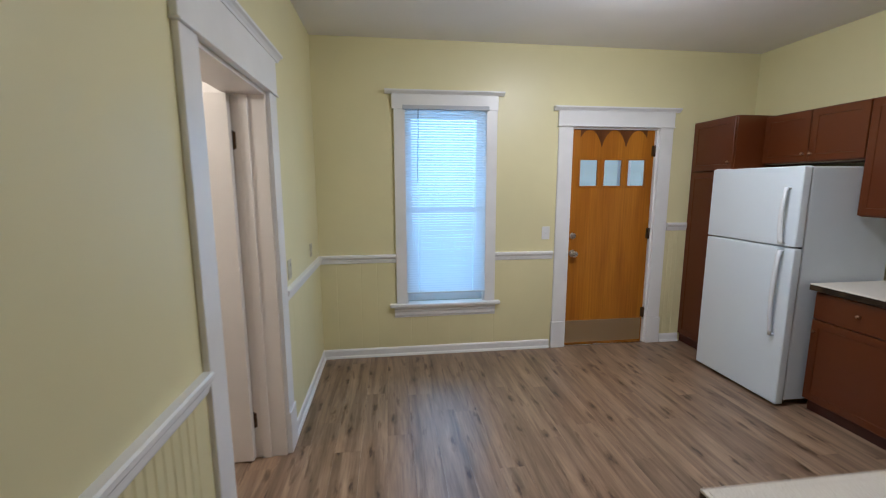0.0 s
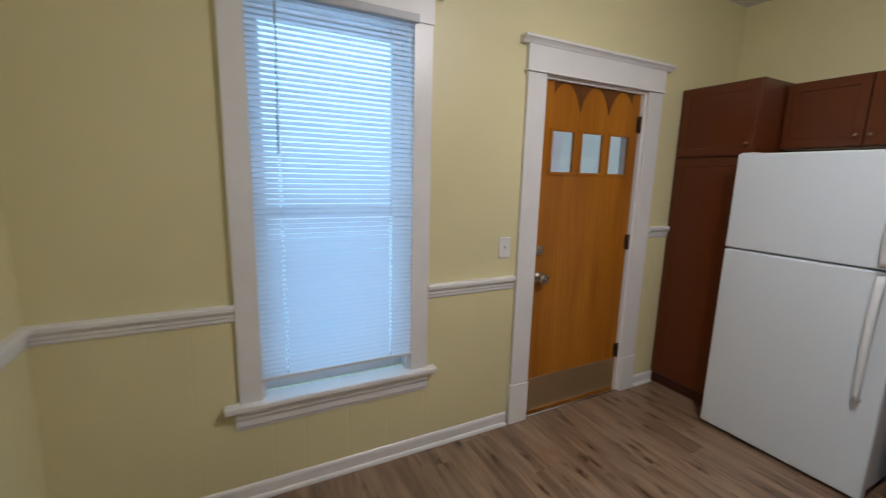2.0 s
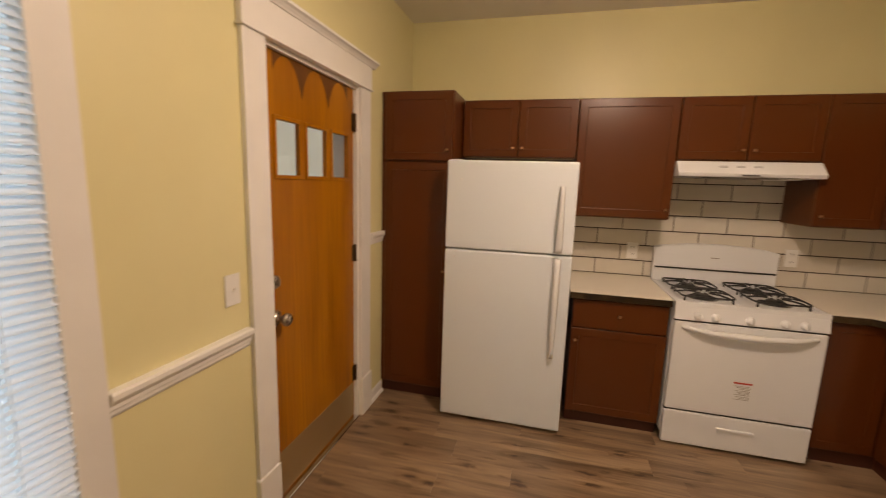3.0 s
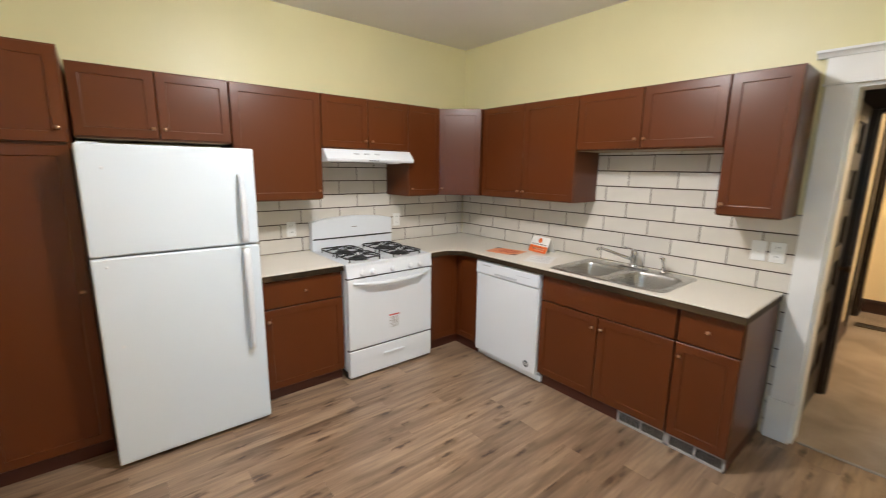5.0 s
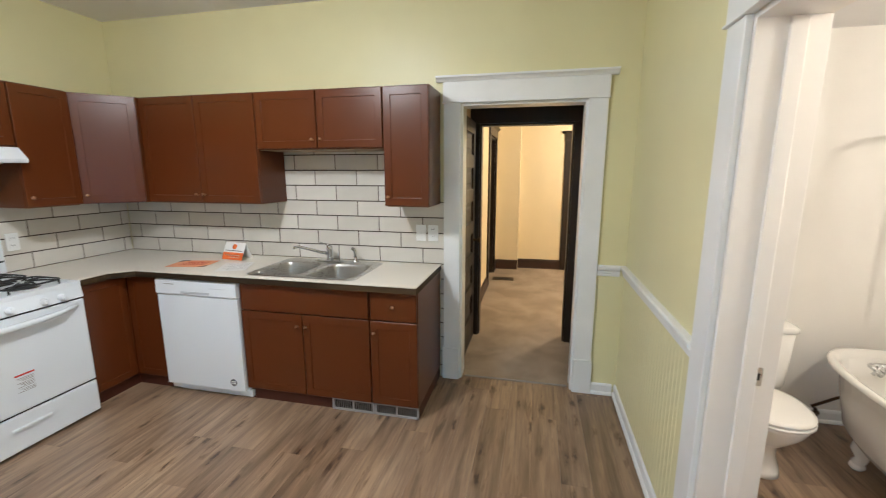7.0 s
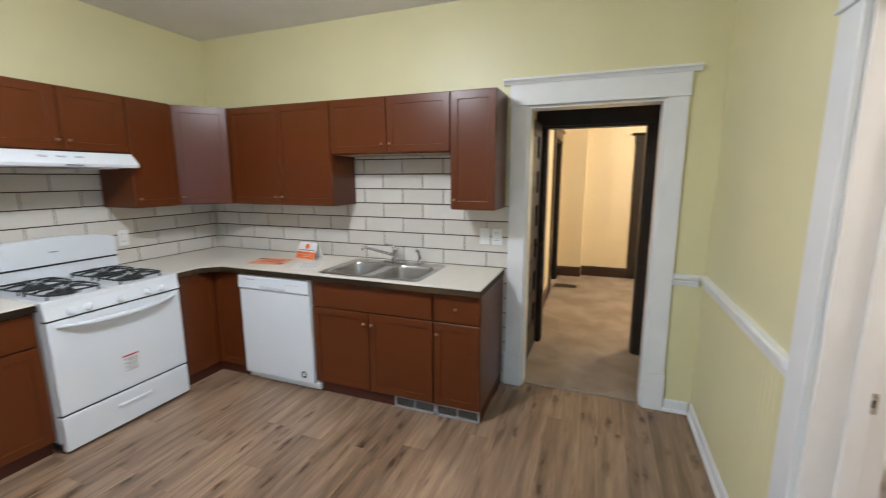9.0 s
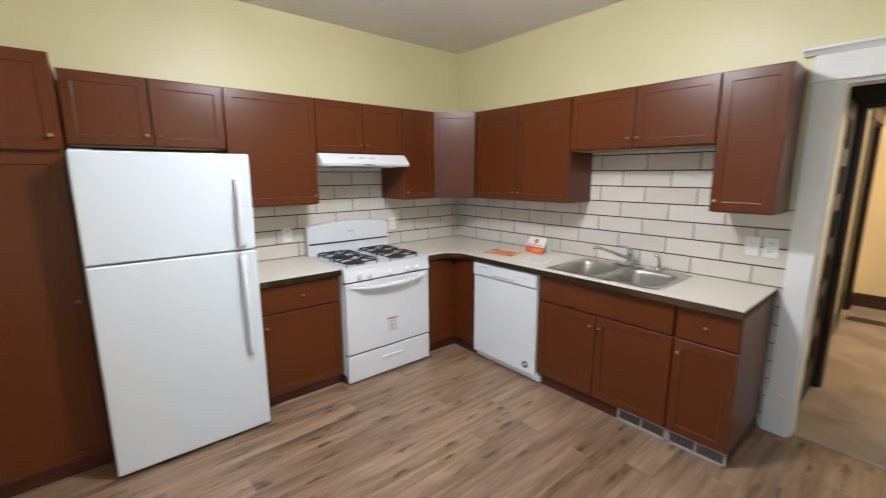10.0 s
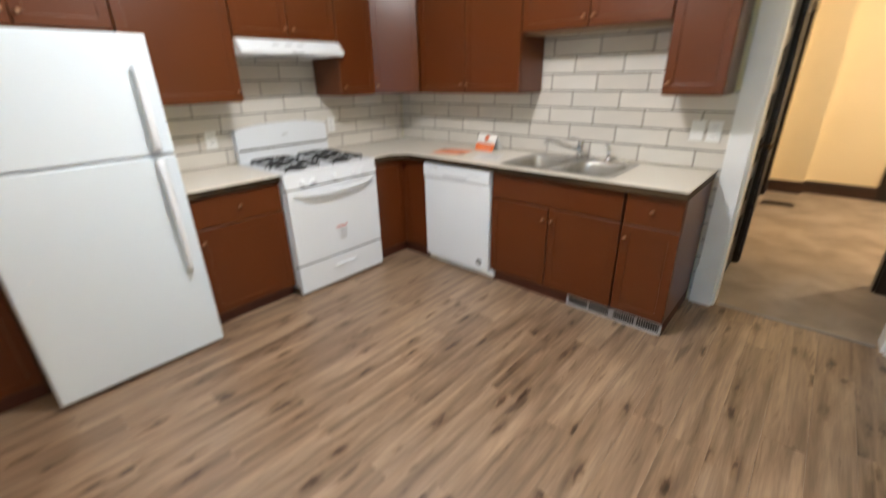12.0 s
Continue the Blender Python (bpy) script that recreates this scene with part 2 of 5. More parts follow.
OAKDARK = wood("dark_oak_inlay", (0.10, 0.026, 0.004), (0.135, 0.038, 0.006), (0.17, 0.052, 0.009), "z", 0.35)
PLANK = wood("grey_brown_vinyl_plank", (0.196, 0.126, 0.077), (0.268, 0.180, 0.114), (0.345, 0.243, 0.160), "y", 0.33, knots=0.95, per_piece=0.05, bump=0.12, specular=0.62)
TILE = None
BRASS = metal("aged_brass", (0.42, 0.30, 0.16), 0.35, (1, 1, 1))
KICK = metal("brushed_bronze_plate", (0.64, 0.49, 0.29), 0.5, (0.2, 8, 8))
NICKEL = metal("worn_nickel", (0.55, 0.50, 0.44), 0.28)
KNOBMETAL = metal("copper_toned_knob", (0.40, 0.23, 0.14), 0.28)
CHROME = metal("chrome", (0.75, 0.76, 0.78), 0.10)
STEEL = metal("brushed_sink_steel", (0.56, 0.545, 0.515), 0.30, (6, 0.4, 6))
BRONZE = metal("dark_hinge_metal", (0.12, 0.08, 0.05), 0.45)
PORCELAIN = paint("white_porcelain", (0.86, 0.83, 0.78), 0.12, 0.02, 30, 0.02)
VENTGREY = metal("galvanised_grille", (0.40, 0.38, 0.36), 0.5)
REGISTER = paint("grey_register_enamel", (0.40, 0.38, 0.37), 0.4, 0.12)
# the flyer's orange, paled to take in the glare on the flat sheet
PALEORANGE = paint("glare_paled_orange_sheet", (0.86, 0.34, 0.15), 0.4, 0.06, 30, 0.1)
ORANGE = paint("orange_flyer_paper", (0.80, 0.17, 0.035), 0.6, 0.05, 80, 0.1)
PAPER = paint("white_paper", (0.84, 0.83, 0.80), 0.65, 0.03, 80, 0.1)
INK = paint("grey_ink", (0.09, 0.09, 0.10), 0.6, 0.1)
REDINK = paint("red_ink", (0.55, 0.05, 0.03), 0.6, 0.1)
GROUTDARK = paint("dark_brown_grout", (0.046, 0.024, 0.014), 0.85, 0.25, 120, 0.5)
GROUTGREY = paint("grey_brown_grout", (0.15, 0.125, 0.10), 0.85, 0.15, 120, 0.5)
SIDING = paint("pale_green_grey_siding", (0.60, 0.72, 0.69), 0.6, 0.06, 40, 0.2)
GRASS = paint("ground_green", (0.07, 0.10, 0.04), 0.9, 0.3, 20, 0.5)


def tile_material():
    mat, n, l, p = nodes_of("glazed_tile")
    info = n.new("ShaderNodeObjectInfo")
    big = texture(n, l, "Noise", 6, detail=4)
    tone = ramp(n, l, info.outputs["Random"], [(0.0, (0.60, 0.56, 0.50)), (1.0, (0.68, 0.645, 0.585))])
    blot = ramp(n, l, big.outputs["Fac"], [(0.3, (0.94, 0.94, 0.93)), (0.7, (1.03, 1.03, 1.02))])
    l.new(mixed(n, l, 1.0, tone, blot, "MULTIPLY"), p.inputs["Base Color"])
    p.inputs["Roughness"].default_value = 0.2
    bumped(n, l, p, big.outputs["Fac"], 0.12, 0.002)
    return mat


def counter_material():
    mat, n, l, p = nodes_of("beige_laminate")
    a = texture(n, l, "Noise", 260, detail=2)
    b = texture(n, l, "Noise", 3, detail=4)
    col = ramp(n, l, a.outputs["Fac"], [(0.32, (0.64, 0.585, 0.49)), (0.5, (0.76, 0.71, 0.62)), (0.68, (0.83, 0.79, 0.71))])
    col = mixed(n, l, 0.5, col, ramp(n, l, b.outputs["Fac"], [(0.3, (0.93,) * 3), (0.7, (1.04,) * 3)]), "MULTIPLY")
    l.new(col, p.inputs["Base Color"])
    p.inputs["Roughness"].default_value = 0.3
    return mat


def carpet_material():
    mat, n, l, p = nodes_of("beige_carpet")
    a = texture(n, l, "Noise", 220, detail=3)
    b = texture(n, l, "Noise", 3.2, detail=5)
    b.inputs["Distortion"].default_value = 0.4
    col = ramp(n, l, a.outputs["Fac"], [(0.3, (0.26, 0.20, 0.145)), (0.7, (0.42, 0.34, 0.255))])
    col = mixed(n, l, 0.9, col, ramp(n, l, b.outputs["Fac"], [(0.38, (0.80,) * 3), (0.50, (0.97,) * 3), (0.64, (1.16,) * 3)]), "MULTIPLY")
    l.new(col, p.inputs["Base Color"])
    p.inputs["Roughness"].default_value = 0.95
    bumped(n, l, p, a.outputs["Fac"], 0.9, 0.006)
    return mat


def glass_material():
    mat, n, l, p = nodes_of("window_glass")
    t = texture(n, l, "Noise", 3, detail=2)
    p.inputs["Base Color"].default_value = (0.96, 0.98, 0.98, 1)
    p.inputs["Roughness"].default_value = 0.01
    p.inputs["Transmission Weight"].default_value = 1
    p.inputs["IOR"].default_value = 1.45
    bumped(n, l, p, t.outputs["Fac"], 0.03, 0.002)
    return mat


def blind_material():
    """White vinyl slats that let some daylight through."""
    mat, n, l, p = nodes_of("translucent_slat_vinyl")
    out = n["Material Output"]
    t = texture(n, l, "Noise", 4, detail=3)
    p.inputs["Base Color"].default_value = (0.82, 0.83, 0.83, 1)
    p.inputs["Roughness"].default_value = 0.35
    tr = n.new("ShaderNodeBsdfTranslucent")
    l.new(ramp(n, l, t.outputs["Fac"], [(0.3, (0.60, 0.74, 0.84)), (0.7, (0.68, 0.80, 0.90))]), tr.inputs["Color"])
    mx = n.new("ShaderNodeMixShader")
    mx.inputs["Fac"].default_value = 0.31
    l.new(p.outputs["BSDF"], mx.inputs[1])
    l.new(tr.outputs["BSDF"], mx.inputs[2])
    l.new(mx.outputs["Shader"], out.inputs["Surface"])
    return mat


def glow_material(name, colour, strength):
    mat, n, l, p = nodes_of(name)
    p.inputs["Base Color"].default_value = (0.8, 0.8, 0.8, 1)
    p.inputs["Emission Color"].default_value = (*colour, 1)
    p.inputs["Emission Strength"].default_value = strength
    return mat


TILE, COUNTER, CARPET, GLASS, BLIND = tile_material(), counter_material(), carpet_material(), glass_material(), blind_material()
COUNTEREDGE = wood("dark_worn_counter_edge", (0.012, 0.007, 0.003), (0.030, 0.018, 0.008), (0.085, 0.053, 0.025), "x", 0.6, specular=0.2)
LAMPGLASS = glow_material("lit_lamp_glass", (1.0, 0.86, 0.68), 6.0)

# ---- the large structure ----
RX, RY, RZ = 4.03, 3.555, 2.72      # the kitchen
WT, ST, NT = 0.19, 0.14, 0.16       # wall thicknesses: west, south, north


def wall(name, axis, at, thick, lo, hi, top, holes, inner, outer, label, bottom=0.0):
    """A wall with real openings. axis: the normal's axis; at: the face towards the kitchen side, thick: signed depth behind it."""
    bm = bmesh.new()
    edges = sorted({lo, hi, *[h[0] for h in holes], *[h[1] for h in holes]})
    a, b = sorted((at, at + thick))
    for u0, u1 in zip(edges, edges[1:]):
        spans, z = [], bottom
        for h in sorted((h for h in holes if h[0] <= u0 and h[1] >= u1), key=lambda h: h[2]):
            if h[2] > z:
                spans.append((z, h[2]))
            z = h[3]
        spans.append((z, top))
        for z0, z1 in spans:
            if axis == "y":
                box(bm, u0, u1, a, b, z0, z1)
            else:
                box(bm, a, b, u0, u1, z0, z1)
    bmesh.ops.remove_doubles(bm, verts=bm.verts, dist=1e-5)
    bm.normal_update()
    i = 1 if axis == "y" else 0
    for f in bm.faces:
        c = f.calc_center_median()[i]
        f.material_index = 1 if abs(c - (at + thick)) < 1e-4 else 0
    ob = part(name, bm, [inner, outer])
    return tagged(ob, label, "wall", kind="structure")


DOOR_N = (2.235, 3.078, 0.0, 2.045)
WIN_N = (0.75, 1.46, 0.457, 2.165)
DOOR_S = (0.295, 1.122, 0.0, 2.004)
DOOR_W = (1.41, 2.22, 0.0, 2.00)
wall_n = wall("wall_north", "y", RY, NT, -WT, RX + 0.15, RZ + 0.1, [DOOR_N, WIN_N], YELLOW, SIDING, "semi-gloss pale yellow wall with window and door")
wall_e = wall("wall_east", "x", RX, 0.15, -ST, RY, RZ + 0.1, [], YELLOW, SIDING, "pale yellow wall with tiled splashback behind the range")
wall_s = wall("wall_south", "y", 0.0, -ST, -WT, RX, RZ + 0.1, [DOOR_S], YELLOW, CREAM, "pale yellow wall with tiled splashback and a doorway")
wall_w = wall("wall_west", "x", 0.0, -WT, 0.0, RY, RZ + 0.1, [DOOR_W], YELLOW, BATHWALL, "pale yellow wall with wainscot and a doorway")
ceiling = tagged(part("ceiling", B(0, RX, 0, RY, RZ, RZ + 0.08), CEIL), "flat greyish white painted ceiling", "ceiling", kind="structure")
floor = tagged(part("floor", B(-0.19, RX, -0.045, RY + 0.10, -0.05, -0.006), TOEKICK), "grey-brown wood-look vinyl plank floor with knots", "floor", kind="structure")

# hall beyond the south doorway
HX0, HX1, HY = -2.2, 1.22, -3.72
floor_hall = bmesh.new()
box(floor_hall, HX0 - 0.1, 1.9, -4.3, -0.045, -0.05, 0.004)
tagged(part("floor_hall", floor_hall, CARPET), "beige cut-pile carpet with foot marks", "carpet", kind="structure")
wall("wall_vestibule_east", "x", 1.19, 0.12, -0.86, -ST, 2.6, [], CREAM, CREAM, "dim cream wall beside the open door")
wall("wall_vestibule_west", "x", 0.20, -0.12, -0.86, -ST, 2.6, [], CREAM, CREAM, "dim cream wall of the small lobby")
tagged(part("ceiling_lobby", B(0.08, 1.31, -0.86, -ST, 2.45, 2.6), CEIL), "plain ceiling of the small lobby", "ceiling", kind="structure")
DOOR_H = (0.30, 1.11, 0.0, 1.965)
wall("wall_hall_north", "y", -0.89, -0.11, HX0, 1.9, 2.6, [DOOR_H], CREAM, CREAM, "cream wall with a dark framed doorway")
DOOR_HE = (-3.42, -2.68, 0.0, 2.02)
wall("wall_hall_east", "x", HX1, 0.12, -4.3, -1.0, 2.6, [DOOR_HE], CREAM, CREAM, "cream hall wall with a dark framed doorway")
wall("wall_hall_south", "y", -3.86, -0.1, HX0, 1.9, 2.6, [], CREAM, CREAM, "warm lit cream wall")
tagged(part("wall_chimney_breast", B(0.86, HX1, -3.86, HY, 0, 2.6), CREAM), "shallow cream chimney breast", "wall", kind="structure")
wall("wall_hall_west", "x", HX0, -0.1, -3.96, -0.89, 2.6, [], CREAM, CREAM, "cream wall closing the hall")
tagged(part("ceiling_hall", B(HX0 - 0.1, 2.0, -4.3, -0.89, 2.6, 2.7), CEIL), "plain hall ceiling", "ceiling", kind="structure")
# added backing: its dark colour gives the darkness inside the side doorway
tagged(part("wall_side_room_backing", B(1.78, 1.9, -4.3, -1.0, 0, 2.6), DARKWOOD), "added dark backing wall that stands for the side room's darkness", "wall", kind="structure")

# bathroom beyond the west doorway
BX0, BY0, BY1, BZ = -2.25, 0.05, 2.75, 2.315
tagged(part("floor_bath", B(BX0, -WT, BY0, BY1, -0.05, -0.006), GROUTDARK), "wood-look vinyl plank bathroom floor", "floor", kind="structure")
wall("wall_bath_south", "y", BY0, -0.18, BX0 - 0.1, -WT, 2.6, [], BATHWALL, CREAM, "white bathroom wall")
wall("wall_bath_north", "y", BY1, 0.1, BX0 - 0.1, -WT, 2.6, [], BATHWALL, BATHWALL, "white bathroom wall")
wall("wall_bath_west", "x", BX0, -0.1, BY0, BY1, 2.6, [], BATHWALL, BATHWALL, "white bathroom wall")
tagged(part("ceiling_bath", B(BX0, -WT, BY0, BY1, BZ, BZ + 0.1), CEIL), "white bathroom ceiling", "ceiling", kind="structure")

# ---- trim ----
def strip(name, profile, p0, p1, out, material, label, category):
    """A moulding: profile of (out, up) swept from p0 to p1 along a wall."""
    p0, p1, out = Vector(p0), Vector(p1), Vector(out)
    bm = bmesh.new()
    prism(bm, [p0 + out * u + Vector((0, 0, v)) for u, v in profile], p1 - p0)
    return tagged(part(name, bm, material), label, category, kind="structure")


RAIL = [(0, 0.858), (0.010, 0.858), (0.014, 0.866), (0.014, 0.878), (0.020, 0.882), (0.020, 0.895), (0.028, 0.902), (0.034, 0.912), (0.034, 0.926), (0.028, 0.933), (0, 0.933)]
BASE = [(0, 0), (0.028, 0), (0.027, 0.010), (0.022, 0.018), (0.016, 0.022), (0.016, 0.066), (0.012, 0.076), (0.006, 0.082), (0, 0.082)]
N_OUT, W_OUT, S_OUT = (0, -1, 0), (1, 0, 0), (0, 1, 0)
for p0, p1, out in (((0, RY, 0), (0.66, RY, 0), N_OUT), ((1.55, RY, 0), (2.095, RY, 0), N_OUT), ((3.215, RY, 0.245), (3.42, RY, 0.245), N_OUT),
                    ((0, 0.0, 0), (0, 1.29, 0), W_OUT), ((0, 2.34, 0), (0, RY - 0.036, 0), W_OUT), ((0.036, 0, 0), (0.18, 0, 0), S_OUT)):
    strip("chair_rail", RAIL, p0, p1, out, TRIM, "white moulded chair rail above the wainscot", "trim")
for p0, p1, out in (((0, RY, 0), (2.09, RY, 0), N_OUT), ((3.225, RY, 0), (3.42, RY, 0), N_OUT),
                    ((0, 0.0, 0), (0, 1.29, 0), W_OUT), ((0, 2.34, 0), (0, RY - 0.03, 0), W_OUT), ((0.03, 0, 0), (0.18, 0, 0), S_OUT)):
    strip("baseboard", BASE, p0, p1, out, TRIM, "white baseboard with a rounded shoe", "trim")


def wainscot(name, p0, along, length, out, pitches, deep=0.0045, top=0.86):
    """Painted board panelling with V grooves under the chair rail."""
    rnd = random.Random(int(length * 1000))
    pts, u = [(0, 0)], 0.0
    t = 0.006
    prof = [(0.0, t)]
    while pitches and u < length - 0.06 - pitches[0]:
        u += rnd.choice(pitches)
        prof += [(u - 0.004, t), (u, t - deep), (u + 0.004, t)]
    prof.append((length, t))
    bm = bmesh.new()
    p0, along, out = Vector(p0), Vector(along), Vector(out)
    lo = [bm.verts.new(p0 + along * u + out * d + Vector((0, 0, 0.08))) for u, d in prof]
    hi = [bm.verts.new(p0 + along * u + out * d + Vector((0, 0, top))) for u, d in prof]
    fs = []
    for i in range(len(prof) - 1):
        fs.append(bm.faces.new((lo[i], lo[i + 1], hi[i + 1], hi[i])))
    b = [bm.verts.new(p0 + along * u + Vector((0, 0, z))) for u, z in ((0, 0.08), (length, 0.08), (length, top), (0, top))]
    bm.faces.new((b[3], b[2], b[1], b[0]))
    bm.faces.new((b[0], b[1], *lo[::-1]))
    bm.faces.new((b[2], b[3], *hi))
    bm.faces.new((b[3], b[0], lo[0], hi[0]))
    bm.faces.new((b[1], b[2], hi[-1], lo[-1]))
    bmesh.ops.recalc_face_normals(bm, faces=bm.faces)
    return tagged(part(name, bm, YELLOW), "pale yellow grooved wainscot boards below the rail", "wainscot", kind="structure")


BEAD, WIDE = (0.042, 0.042, 0.044), (0.14, 0.19, 0.205)
for p0, al, ln, out, pitch in (((0.006, RY, 0), (1, 0, 0), 0.645, N_OUT, WIDE), ((1.55, RY, 0), (1, 0, 0), 0.55, N_OUT, ()), ((3.21, RY, 0), (1, 0, 0), 0.22, N_OUT, BEAD),
                               ((0, 0.0, 0), (0, 1, 0), 1.28, W_OUT, BEAD), ((0, 2.335, 0), (0, 1, 0), RY - 2.341, W_OUT, WIDE), ((0.006, 0, 0), (1, 0, 0), 0.16, S_OUT, WIDE)):
    wainscot("wainscot", p0, al, ln, out, pitch, 0.0030 if pitch is BEAD else 0.0010, 1.105 if p0[0] > 3 else 0.86)
wainscot("wainscot", (0.651, RY, 0), (1, 0, 0), 0.899, N_OUT, WIDE, 0.0010, 0.36)


def frame_trim(name, axis, at, out, u0, u1, head, wide, head_high, cap_over, material, label, plinth=0.25, jamb_deep=0.0, jamb_mat=None, casing=0.022):
    """Door casing: two legs with plinth blocks, a head board, a moulded cap, and the jamb lining of the opening."""
    top = thing(name, pose(0, 0, 0), label, "door frame", kind="structure")

    def bx(a0, a1, d0, d1, z0, z1, bevel=0.002):
        d0, d1 = sorted((at + out * d0, at + out * d1))
        return B(a0, a1, d0, d1, z0, z1, bevel) if axis == "y" else B(d0, d1, a0, a1, z0, z1, bevel)
    for a0, a1 in ((u0 - wide, u0 + 0.004), (u1 - 0.004, u1 + wide)):
        part("casing_leg", bx(a0, a1, 0, casing, plinth, head), material, top)
        if plinth > 0:
            e = 0.008
            part("plinth_block", bx(a0 - (e if a0 < u0 else 0), a1 + (e if a1 > u1 else 0), 0, casing + 0.008, 0, plinth, 0.003), material, top)
    part("head_board", bx(u0 - wide - 0.006, u1 + wide + 0.006, 0, casing + 0.004, head, head + head_high), material, top)
    bead = bx(u0 - wide - 0.012, u1 + wide + 0.012, 0, casing + 0.012, head - 0.001, head + 0.008, 0.002)
    part("bead", bead, material, top)
    cap = bmesh.new()
    prof = [(0, 0), (0.030, 0), (0.034, 0.008), (0.044, 0.018), (0.056, 0.024), (0.056, 0.036), (0, 0.036)]
    z = head + head_high
    a0, a1 = u0 - wide - cap_over, u1 + wide + cap_over
    if axis == "y":
        prism(cap, [Vector((a0, at + out * d, z + v)) for d, v in prof], (a1 - a0, 0, 0))
    else:
        prism(cap, [Vector((at + out * d, a0, z + v)) for d, v in prof], (0, a1 - a0, 0))
    part("cap_moulding", cap, material, top)
    if jamb_deep:
        jm = jamb_mat or material
        j = 0.018
        part("jamb", bx(u0 - 0.002, u0 + j, -0.001, -jamb_deep, 0, head - 0.001, 0.001), jm, top)
        part("jamb", bx(u1 - j, u1 + 0.002, -0.001, -jamb_deep, 0, head - 0.001, 0.001), jm, top)
        part("head_jamb", bx(u0 + j, u1 - j, -0.001, -jamb_deep, head - j, head + 0.002, 0.001), jm, top)
    return top


frame_n = frame_trim("door_frame_back", "y", RY, -1, 2.235, 3.078, 2.045, 0.125, 0.135, 0.05, TRIM, "white painted casing with moulded cap round the back door", 0.255, NT)
frame_s = frame_trim("door_frame_hall", "y", 0.0, 1, 0.295, 1.122, 2.004, 0.114, 0.135, 0.05, TRIM, "white painted casing round the hall doorway", 0.25, ST)
frame_w = frame_trim("door_frame_bath", "x", 0.0, 1, 1.41, 2.22, 2.00, 0.122, 0.185, 0.05, TRIM, "white painted casing round the bathroom doorway", 0.25, WT, DOORPAINT)
frame_h = frame_trim("door_frame_lobby", "y", -0.89, 1, 0.30, 1.11, 1.965, 0.10, 0.34, 0.0, DARKWOOD, "dark stained wood frame between lobby and hall", 0.0, 0.11, DARKWOOD)
frame_he = frame_trim("door_frame_side", "x", HX1, -1, -3.42, -2.68, 2.02, 0.13, 0.12, 0.04, DARKWOOD, "dark stained wood casing on the hall wall", 0.0, 0.12)
frame_hs = frame_trim("door_frame_far", "y", -3.86, 1, -0.66, 0.07, 2.02, 0.13, 0.10, 0.05, DARKWOOD, "dark stained casing round a white hall door", 0.0, 0.0)
for p0, p1, out in (((0.86, HY, 0), (HX1, HY, 0), S_OUT), ((0.20, -3.86, 0), (0.86, -3.86, 0), S_OUT), ((HX1, -3.72, 0), (HX1, -3.55, 0), (-1, 0, 0)), ((HX1, -2.55, 0), (HX1, -1.0, 0), (-1, 0, 0)), ((HX0, -3.86, 0), (-0.8, -3.86, 0), S_OUT)):
    strip("baseboard_hall", [(0, 0), (0.022, 0), (0.022, 0.012), (0.018, 0.016), (0.018, 0.13), (0.010, 0.15), (0, 0.155)], p0, p1, out, DARKBASE, "tall dark stained baseboard", "trim")
strip("baseboard_bath", BASE, (BX0, BY0, 0), (-WT, BY0, 0), S_OUT, TRIM, "white bathroom baseboard", "trim")
tagged(part("threshold", B(0.33, 1.08, -0.056, -0.036, -0.005, 0.008, 0.003), VENTGREY), "thin metal strip between vinyl and carpet", "threshold", kind="structure")
tagged(part("door_stop", B(-0.13, -0.085, 2.19, 2.202, 0, 1.98, 0.002), DOORPAINT), "white door stop strip on the jamb", "trim", kind="structure")
tagged(part("door_stop", B(-0.13, -0.085, 1.428, 1.440, 0, 1.98, 0.002), DOORPAINT), "white door stop strip on the jamb", "trim", kind="structure")

# ---- things of the kitchen ----
def knob_mesh(material=None):
    bm = bmesh.new()
    lathe(bm, [(0.007, 0.0), (0.007, 0.002), (0.004, 0.004), (0.004, 0.010), (0.010, 0.014), (0.012, 0.018), (0.011, 0.022), (0.005, 0.025), (0.0, 0.0255)], Matrix.Rotation(radians(-90), 4, "X"), 16)
    return mesh_of(bm, "knob", material or KNOBMETAL)


KNOB = knob_mesh()


def knob_at(parent, x, y, z):
    k = new("knob", KNOB)
    k.parent = parent
    k.location = (x, y, z)
    return tagged(k, label="small round copper-toned knob")


def panel_door(bm, x0, x1, z0, z1, y, thick=0.019, rail=0.048, deep=0.0050):
    """A flat door with a shallow recessed panel; its front face is at y and looks along +y."""
    def ring(a, yy):
        return [bm.verts.new(p) for p in ((x0 + a, yy, z0 + a), (x1 - a, yy, z0 + a), (x1 - a, yy, z1 - a), (x0 + a, yy, z1 - a))]
    r = [ring(0, y - thick), ring(0, y - 0.003), ring(0.003, y), ring(rail, y), ring(rail + 0.0015, y - deep * 0.85), ring(rail + 0.004, y - deep)]
    fs = []
    for a, b in zip(r, r[1:]):
        for i in range(4):
            fs.append(bm.faces.new((a[i], a[(i + 1) % 4], b[(i + 1) % 4], b[i])))
    fs += [bm.faces.new(r[0][::-1]), bm.faces.new(r[-1])]
    bmesh.ops.recalc_face_normals(bm, faces=fs)
    return bm


def slab_front(bm, x0, x1, z0, z1, y, thick=0.019):
    return box(bm, x0, x1, y - thick, y, z0, z1, 0.003)


